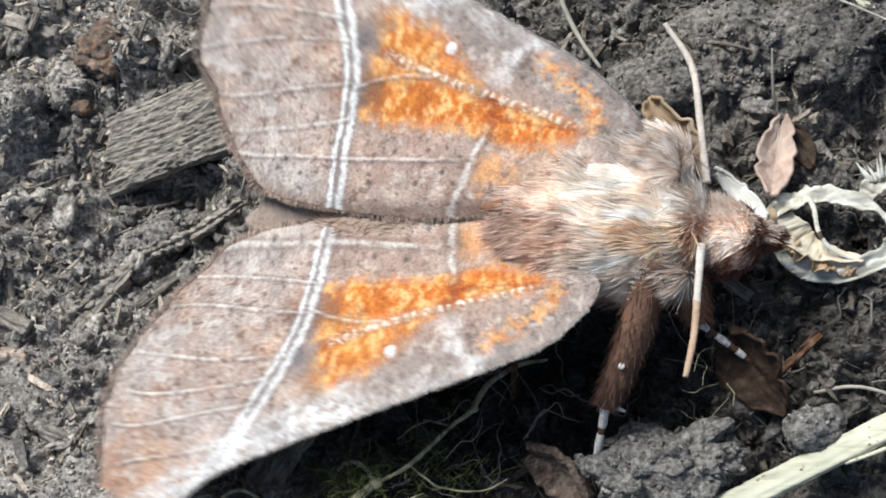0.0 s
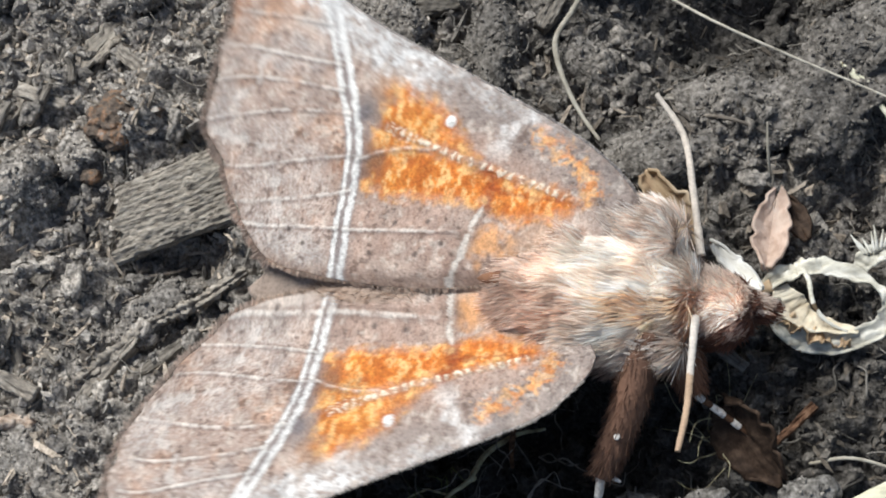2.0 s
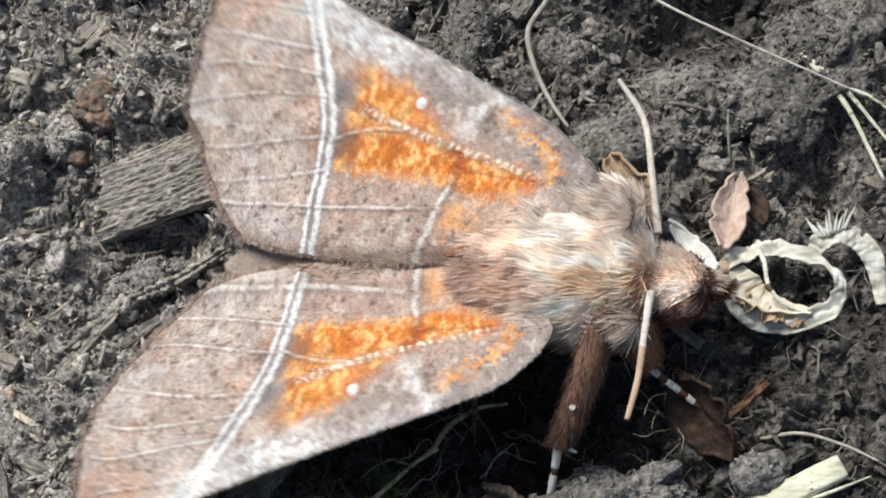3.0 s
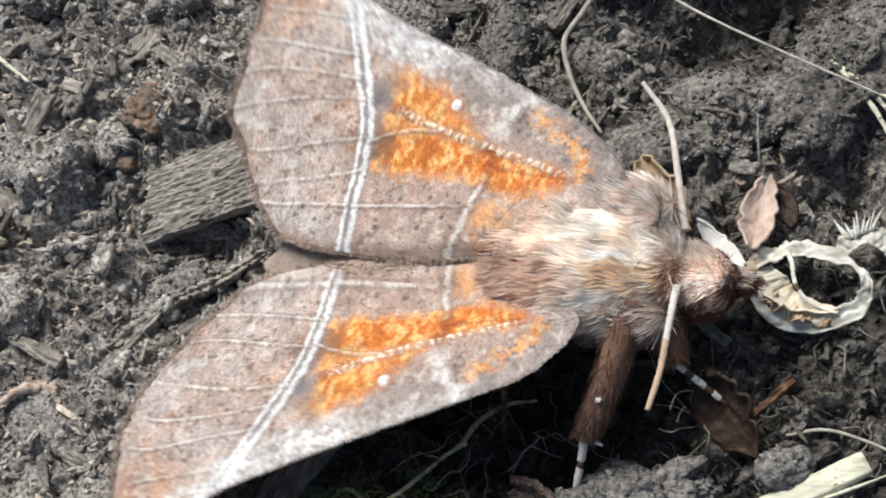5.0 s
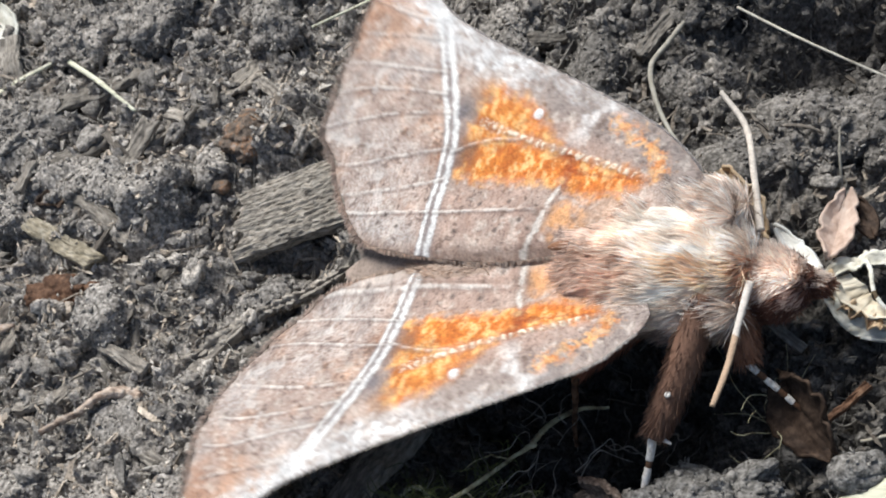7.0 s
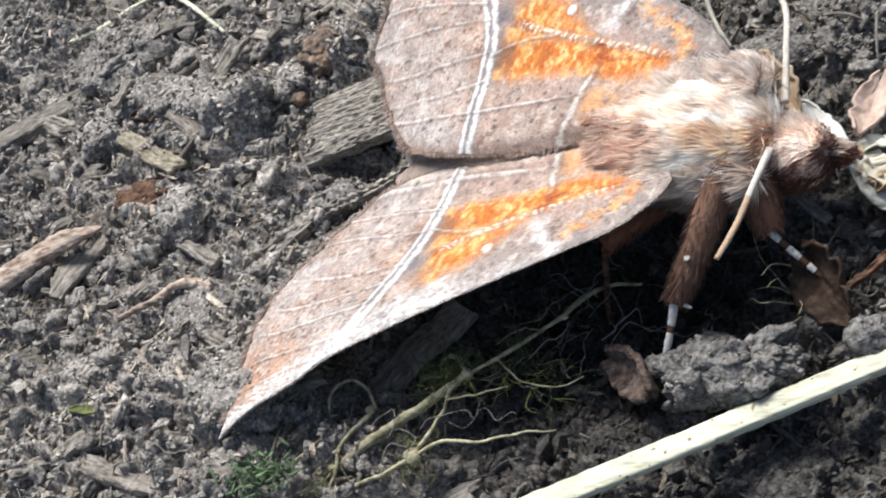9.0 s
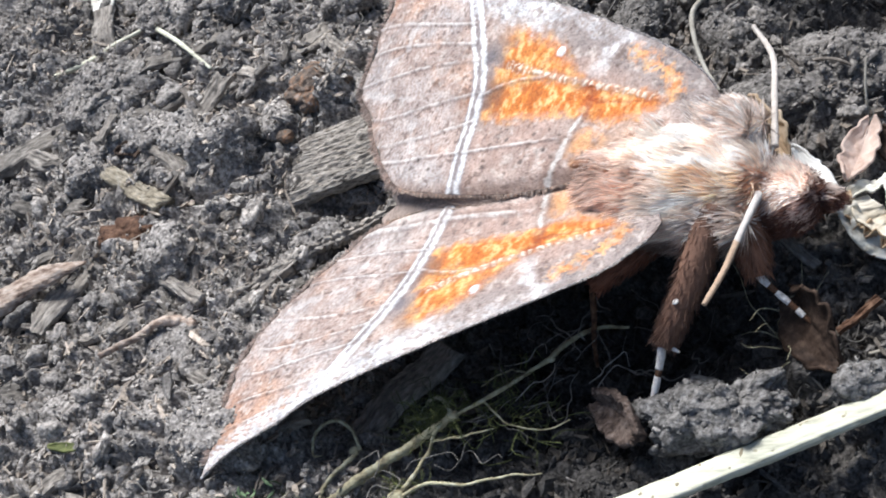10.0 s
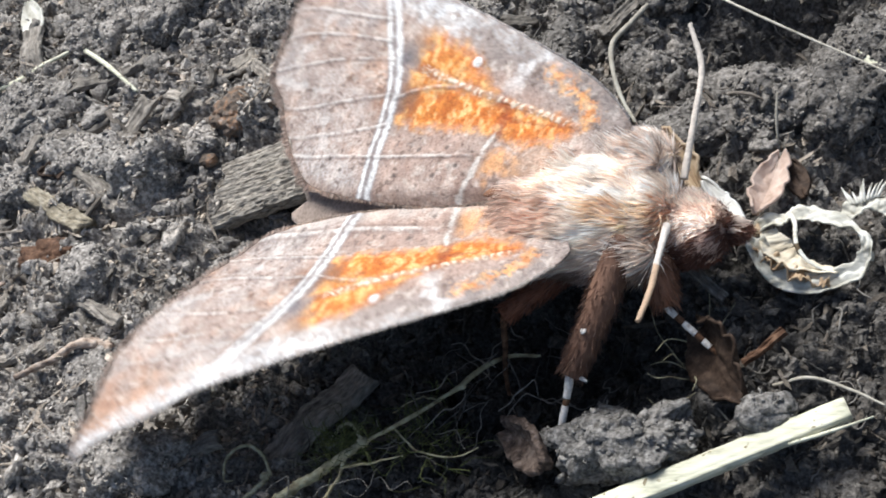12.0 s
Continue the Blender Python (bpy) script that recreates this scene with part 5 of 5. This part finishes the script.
# the yellow-green rootlet with moss in front of the wing
sprig = new("mossy_rootlet")
sprig.matrix_basis = at(0, 0, 0)
tagged(sprig, "yellow-green rootlet with side threads and moss on soil", "rootlet")
ROOTS = [
    ([(-3.0, -4.2, 0.0), (-4.3, -4.7, 0.7), (-5.2, -5.4, 0.9), (-5.7, -6.4, 1.3), (-6.6, -7.0, 1.3), (-8.0, -8.4, 1.8), (-9.3, -9.0, 1.7)], [0.08, 0.13, 0.16, 0.11, 0.12, 0.1]),
    ([(-9.3, -9.0, 1.7), (-10.0, -9.6, 1.6), (-10.4, -10.3, 1.2), (-10.8, -11.3, 1.2), (-11.4, -12.2, 1.0)], [0.16, 0.11, 0.1, 0.12, 0.16]),
    ([(-9.3, -9.0, 1.7), (-10.6, -9.8, 1.5), (-12.0, -10.6, 1.3), (-13.6, -11.6, 1.2), (-15.4, -12.9, 1.0)], [0.2, 0.26, 0.3, 0.3, 0.24]),
    ([(-13.7, -10.2, 1.3), (-14.2, -9.3, 1.6), (-15.2, -9.0, 1.8), (-16.0, -9.5, 1.6), (-16.0, -10.3, 1.3), (-15.5, -10.4, 1.3)], [0.11, 0.1, 0.1, 0.08, 0.04]),
    ([(-13.9, -10.3, 1.3), (-14.9, -11.9, 1.4), (-15.0, -13.2, 1.2), (-15.6, -14.6, 1.0)], [0.13, 0.12, 0.12, 0.1]),
    ([(-11.6, -12.4, 1.0), (-10.2, -11.8, 1.2), (-8.6, -11.7, 0.9), (-7.0, -11.3, 0.7), (-5.5, -11.0, 0.3)], [0.13, 0.1, 0.09, 0.07, 0.04]),
    ([(-11.6, -12.4, 1.0), (-12.6, -13.2, 1.2), (-13.6, -13.4, 1.0), (-16.0, -14.6, 0.9)], [0.15, 0.13, 0.12, 0.09]),
        ([(-9.3, -9.0, 1.8), (-9.9, -8.3, 1.9), (-10.8, -8.2, 1.5), (-11.4, -8.8, 1.2)], [0.1, 0.14, 0.1, 0.05]),
    ([(-6.4, -7.0, 1.3), (-7.6, -6.6, 1.0), (-8.8, -7.2, 0.9)], [0.05, 0.05, 0.03]),
    ([(-8.0, -8.4, 1.7), (-7.0, -9.2, 1.2), (-5.4, -9.4, 0.9), (-4.4, -9.0, 0.9)], [0.06, 0.05, 0.03]),
    ([(-10.2, -10.0, 1.4), (-9.0, -9.9, 1.5), (-7.6, -9.4, 1.2)], [0.06, 0.07, 0.04]),
]
for k, (p, w) in enumerate(ROOTS):
    w = [0.74 * q for q in w]
    q = spline(p, 40)
    wobble = np.stack([hash_noise(np.arange(40) / 4.0, k, b, 66) for b in range(3)], -1) * 0.035
    part("thread", mesh("thread", *sweep(q + wobble, w, w, 110, 9, rough=0.24, seed=60 + k), GREENROOT), sprig)
for k, (x, y, z, r) in enumerate(((-9.3, -9.0, 1.7, 0.3), (-11.5, -12.3, 1.0, 0.34), (-13.9, -10.2, 1.3, 0.26), (-5.6, -6.3, 1.2, 0.2))):
    v, f = blob((r, r * 0.8, r * 0.7), 80 + k, 0.35, 0.3, 3)
    part("knot", mesh("knot", v + np.array((x, y, z)), f, GREENROOT), sprig, "pale knot")
hair = []
rng = np.random.default_rng(19)
for k in range(45):
    q = np.array((rng.uniform(-17, -3), 0, rng.uniform(0.4, 1.5)))
    q[1] = -6.3 + 0.42 * (q[0] + 3) + rng.normal() * 1.5
    a, path = rng.uniform(0, math.tau), []
    for _ in range(6):
        path.append(q.copy())
        q = q + np.array((math.cos(a), math.sin(a), rng.normal() * 0.25)) * rng.uniform(0.3, 0.7)
        q[2] = max(q[2], 0.2)
        a += rng.normal() * 0.6
    w = rng.uniform(0.015, 0.032)
    hair.append(sweep(path, [w, w, w * 0.5], [w, w, w * 0.5], 24, 5, rough=0.2, seed=k))
part("root_hair", mesh("root_hair", *joined(hair), ROOT), sprig, "fine brown root hairs")
tufts = []
rng = np.random.default_rng(9)
for cx, cy, cz, n, sp in ((-9.9, -8.8, 1.7, 130, 0.7), (-10.9, -9.3, 1.4, 80, 0.9), (-7.4, -8.0, 1.2, 60, 1.2), (-15.6, -13.4, 0.9, 70, 1.1), (-6.0, -9.0, 0.8, 40, 1.3), (-11.6, -12.2, 1.0, 45, 0.9), (-17.0, -13.6, 0.9, 60, 0.8)):
    for _ in range(n):
        b = np.array((cx, cy, cz)) + rng.normal(size=3) * (sp * 0.5, sp * 0.5, 0.25)
        d = rng.normal(size=3) * (0.6, 0.6, 0.35)
        tufts.append(sweep([b, b + d * 0.6 + rng.normal(size=3) * 0.25, b + d], [0.012, 0.02, 0.01], [0.012, 0.014, 0.01], 7, 4))
part("moss_tuft", mesh("moss_tuft", *joined(tufts), MOSS), sprig, "dull green moss threads")
cushion = []
for k in range(130):
    b = np.array((-17.6, -13.8, on_ground(-17.6, -13.8) + 0.35)) + rng.normal(size=3) * (0.75, 0.5, 0.2)
    d = rng.normal(size=3) * (0.35, 0.35, 0.3) + (0, 0, 0.25)
    cushion.append(sweep([b, b + d * 0.6 + rng.normal(size=3) * 0.08, b + d], [0.03, 0.09, 0.01], [0.015, 0.02, 0.01], 7, 6))
# rootlets beside the brown leaf
tangle = new("root_tangle")
tangle.matrix_basis = at(3.9, -4.8, on_ground(3.9, -4.8))
tagged(tangle, "fine pale rootlets springing from the soil beside a leaf", "rootlet")
for k in range(13):
    q = np.array((rng.uniform(-0.6, 0.6), rng.uniform(-1.1, 1.1), rng.uniform(-0.2, 0.4)))
    way, path = np.array((rng.normal() * 0.3, rng.normal() * 0.3, 0.4)), []
    for _ in range(6):
        path.append(q.copy())
        q = q + way
        way = way + rng.normal(size=3) * (0.2, 0.2, 0.14) - (0, 0, 0.13)
    w = rng.uniform(0.016, 0.032)
    part("thread", mesh("thread", *sweep(path, [w, w, w * 0.5], [w, w, w * 0.5], 26, 6, rough=0.2, seed=k, up=(0.3, 0.9, 0.2)), GREENROOT), tangle)
thing("moss_cushion", joined(cushion), GREENMOSS, at(0, 0, 0), "small bright green cushion of moss on soil", "moss")
thing("green_leaf_bit", leaf(2.2, 0.5, 0.3, 0.1, 21), MOSS, lay(-30.4, -9.4, 0.5, 0, 0, -4), "small green plant bit on soil", "plant bit")

# uncountable crumbs and root hairs
rng = np.random.default_rng(77)


def scatter(n, lo, hi, patch):
    x, y = rng.uniform(-52, 14, n), rng.uniform(-17.5, 29, n)
    keep = hash_noise(x / 3, y / 3, 0, patch) + rng.uniform(-1, 1, n) > -0.45
    x, y = x[keep], y[keep]
    sz = np.exp(rng.normal(math.log(lo), 0.4, len(x))).clip(lo * 0.5, hi)
    return np.stack([x, y, height(x, y)], -1), sz


p1, s1 = scatter(42000, 0.1, 0.24, 91)
p2, s2 = scatter(2800, 0.2, 0.42, 92)
pts, sizes = np.vstack([p1, p2]), np.r_[s1, s2]
cv, cf = grains(pts, np.tile((0, 0, 1.0), (len(pts), 1)), sizes, 78)
tagged(new("soil_crumbs", mesh("soil_crumbs", cv, cf, CRUMB, smooth=False, colours=dryness_and_shade(cv[:, 0], cv[:, 1]))), "loose grey soil crumbs scattered over the ground", "soil crumbs", kind="stuff")

# ragged lumps, about half a millimetre across
CLEAR = [((-44.4, 18.0), (-37.2, 20.2)), ((-37.0, 20.0), (-30.8, 15.0)), ((-30.1, -4.6), (-26.0, -2.4)), ((-41.0, 0.9), (-34.4, 1.7)), ((-35.0, 4.2), (-30.4, 3.9)), ((-35.0, 8.0), (-30.0, 4.8)),
         ((-36.0, 5.4), (-36.5, -1.0)), ((-23.5, 7.5), (-18.0, 8.5)), ((-23.4, 18.0), (-25.2, 15.6)), ((3.7, 13.0), (11.8, 7.0)), ((-15.5, -18.3), (9.9, -7.6)), ((9.4, 9.8), (12.3, 3.7))]


def lumps(n, seed):
    r = np.random.default_rng(seed)
    x, y = r.uniform(-52, 14, n), r.uniform(-17.5, 29, n)
    keep = hash_noise(x / 4, y / 4, 0, 97) + r.uniform(-0.8, 0.8, n) > -0.3
    for a, b in CLEAR:
        a, d = np.array(a), np.subtract(b, a)
        t = np.clip(((x - a[0]) * d[0] + (y - a[1]) * d[1]) / (d @ d), 0, 1)
        keep &= np.hypot(x - a[0] - t * d[0], y - a[1] - t * d[1]) > 0.8
    x, y = x[keep], y[keep]
    k = len(x)
    bm = bmesh.new()
    bmesh.ops.create_icosphere(bm, subdivisions=3, radius=1)
    b = np.array([q.co for q in bm.verts])
    f = np.array([[q.index for q in p.verts] for p in bm.faces])
    bm.free()
    m = len(b)
    size = np.exp(r.normal(-1.1, 0.36, k)).clip(0.16, 0.62)
    q, _ = np.linalg.qr(r.normal(size=(k, 3, 3)))
    shift = r.uniform(0, 90, (k, 1, 3))
    p = b[None] + shift
    knob = 1 + 0.6 * fractal(p[..., 0], p[..., 1], p[..., 2], 0.8, 3, seed, 0.68)
    v = np.einsum("kij,knj->kni", q, b[None] * knob[..., None] * r.uniform(0.35, 1.4, (k, 1, 3))) * size[:, None, None]
    v = v + np.stack([x, y, height(x, y) + 0.25 * size], -1)[:, None]
    return v.reshape(-1, 3), (f[None] + (np.arange(k) * m)[:, None, None]).reshape(-1, 3)


lv, lf = lumps(2200, 79)
tagged(new("soil_lumps", mesh("soil_lumps", lv, lf, LUMP, colours=dryness_and_shade(lv[:, 0], lv[:, 1]))), "ragged grey lumps of soil heaped on the ground", "soil lumps", kind="stuff")

# shreds of rotten wood and leaf, flat and pointed
k = 9500
sx, sy = rng.uniform(-52, 14, k), rng.uniform(-17.5, 29, k)
keep = hash_noise(sx / 5, sy / 5, 0, 95) + rng.uniform(-0.7, 0.7, k) - 0.25 * (sx > -14) > -0.3
sx, sy = sx[keep], sy[keep]
k = len(sx)
ln, wd = np.exp(rng.normal(-0.6, 0.6, k)).clip(0.18, 2.8), rng.uniform(0.04, 0.14, k) * np.exp(rng.normal(0, 0.45, k))
th = wd * rng.uniform(0.3, 0.7, k)
box = np.array([(-1, -0.5, -1), (-0.5, 1, -1), (0.7, 0.8, -1), (1, -0.3, -1), (-0.9, -0.6, 1), (-0.6, 0.8, 1), (0.6, 0.9, 1), (1.0, -0.1, 1)])
loc = box[None] * np.stack([ln / 2, wd, th / 2], -1)[:, None] * rng.uniform(0.75, 1.25, (k, 8, 3))
az, el, rl = rng.uniform(0, math.tau, k), rng.normal(0, 0.38, k), rng.normal(0, 0.7, k)
ca, sa, ce, se, cr, sr = np.cos(az), np.sin(az), np.cos(el), np.sin(el), np.cos(rl), np.sin(rl)
X = np.stack([ca * ce, sa * ce, se], -1)
Y0 = np.stack([-sa, ca, 0 * sa], -1)
Z0 = np.cross(X, Y0)
Y, Z = Y0 * cr[:, None] + Z0 * sr[:, None], Z0 * cr[:, None] - Y0 * sr[:, None]
vv = loc[..., :1] * X[:, None] + loc[..., 1:2] * Y[:, None] + loc[..., 2:] * Z[:, None] + np.stack([sx, sy, height(sx, sy) + 0.16], -1)[:, None]
quads = np.array([(0, 1, 2, 3), (7, 6, 5, 4), (0, 4, 5, 1), (1, 5, 6, 2), (2, 6, 7, 3), (3, 7, 4, 0)])[:, ::-1]
tagged(new("plant_shreds", mesh("plant_shreds", vv.reshape(-1, 3), (quads[None] + (np.arange(k) * 8)[:, None, None]).reshape(-1, 4), SHRED, smooth=False, colours=dryness_and_shade(vv.reshape(-1, 3)[:, 0], vv.reshape(-1, 3)[:, 1]))),
       "grey-brown shreds of rotten wood matted in the soil", "plant shreds", kind="stuff")

strands = []
for k in range(750):
    x, y, a, ln = rng.uniform(-45, 13), rng.uniform(-16, 24), rng.uniform(0, math.tau), rng.uniform(0.8, 3.6)
    pts = []
    for s in np.linspace(0, 1, 6):
        pts.append((x, y))
        x, y, a = x + math.cos(a) * ln / 6, y + math.sin(a) * ln / 6, a + rng.normal() * 0.75
    pts = np.array(pts)
    z = macro(pts[:, 0], pts[:, 1]) * 0.5 + height(pts[:, 0], pts[:, 1]) * 0.5 + rng.uniform(0.1, 0.5)
    w = rng.uniform(0.018, 0.05)
    strands.append(sweep(np.c_[pts, z], [w, w, w * 0.6], [w, w, w * 0.6], 14, 4, rough=0.15, seed=k))
tagged(new("root_fibres", mesh("root_fibres", *joined(strands), ROOT)), "fine grey-brown root fibres lying over the soil", "root fibres", kind="stuff")


# ---------------------------------------------------------------- what moves
def turn(x, y, z):
    """A turn by a vector in degrees."""
    w = Vector((radians(x), radians(y), radians(z)))
    return Matrix.Rotation(w.length, 4, w.normalized()) if w.length else Matrix.Identity(4)


def about(m, r):
    """m turned by r about its own origin."""
    out = (r @ m.to_3x3().to_4x4())
    out.translation = m.translation
    return out


def along(way):
    """A pose of an antenna that points that way."""
    x = Vector(way).normalized()
    y = Vector((0, 0, 1)).cross(x).normalized()
    return Matrix((x, y, x.cross(y))).transposed().to_4x4()


def motions():
    # The wings shiver up to 7.4 s, lie still, and shiver again, raised, from 10.55 s on.
    keys = [0, 7.0, 8.0, 10.5, 10.75, 11.1, 11.5, 12.0]
    near_turn = [(0, 0, 0), (0, 0, 0), (-0.4, -0.2, 1.8), (-0.4, -0.2, 1.8), (-1.2, 1.5, 1.6), (-1.8, 2.6, 1.4), (-3.4, 5.0, 1.1), (-4.1, 6.2, 1.0)]
    far_turn = [(0, 0, 0), (0, 0, 0), (1.2, 0.2, 3.7), (1.2, 0.2, 3.7), (3.0, 1.3, 2.5), (4.0, 2.0, 2.0), (6.0, 3.2, 1.2), (6.9, 3.6, 0.9)]
    for wing, m, turns, sign in ((near_wing, NEAR_M, near_turn, -1), (far_wing, FAR_M, far_turn, 1)):
        rows = []
        for k in range(361):
            t = k / 30
            w = [float(np.interp(t, keys, [q[a] for q in turns])) for a in range(3)]
            amp = (4.8 + 1.2 * (1 - float(smooth01(t, 2.6, 4.4)))) * (1 - float(smooth01(t, 7.0, 7.6))) + 3.8 * float(smooth01(t, 10.5, 10.6))
            beat = amp * math.sin(math.tau * k / 3) * sign
            rows.append((t, about(m, Matrix.Rotation(radians(beat), 4, AXIS) @ turn(*w))))
        walk(wing, rows)
    near_ways = [(0, (-0.59, -5.14, 1.54)), (3, (-0.7, -5.2, 1.3)), (5.5, (-0.88, -5.23, 1.02)), (6.5, (-1.0, -5.28, 0.55)), (8.5, (-1.19, -5.22, 0.69)), (10.5, (-1.4, -5.19, 0.52)),
                 (10.9, (-0.1, -5.32, 0.94)), (11.5, (-0.07, -5.23, 1.32)), (12, (0.0, -5.24, 1.32))]
    far_ways = [(0, (-1.16, 6.49, 0.18)), (1.5, (-1.22, 6.46, 0.64)), (3, (-1.27, 6.45, 0.56)), (5.5, (-1.58, 6.37, 0.69)), (6.5, (-1.66, 6.35, 0.65)), (8.5, (-1.2, 6.45, 0.5)),
                (10.5, (-1.5, 6.43, 0.1)), (11, (-1.37, 6.43, 0.57)), (11.5, (-0.63, 6.4, 1.47)), (12, (0.21, 6.24, 2.13))]
    for ob, root, ways in ((near_antenna, ANT_NEAR, near_ways), (far_antenna, ANT_FAR, far_ways)):
        rows = []
        for t, way in ways:
            m = along(way)
            m.translation = root * MM
            rows.append((t, m))
        walk(ob, rows)


motions()
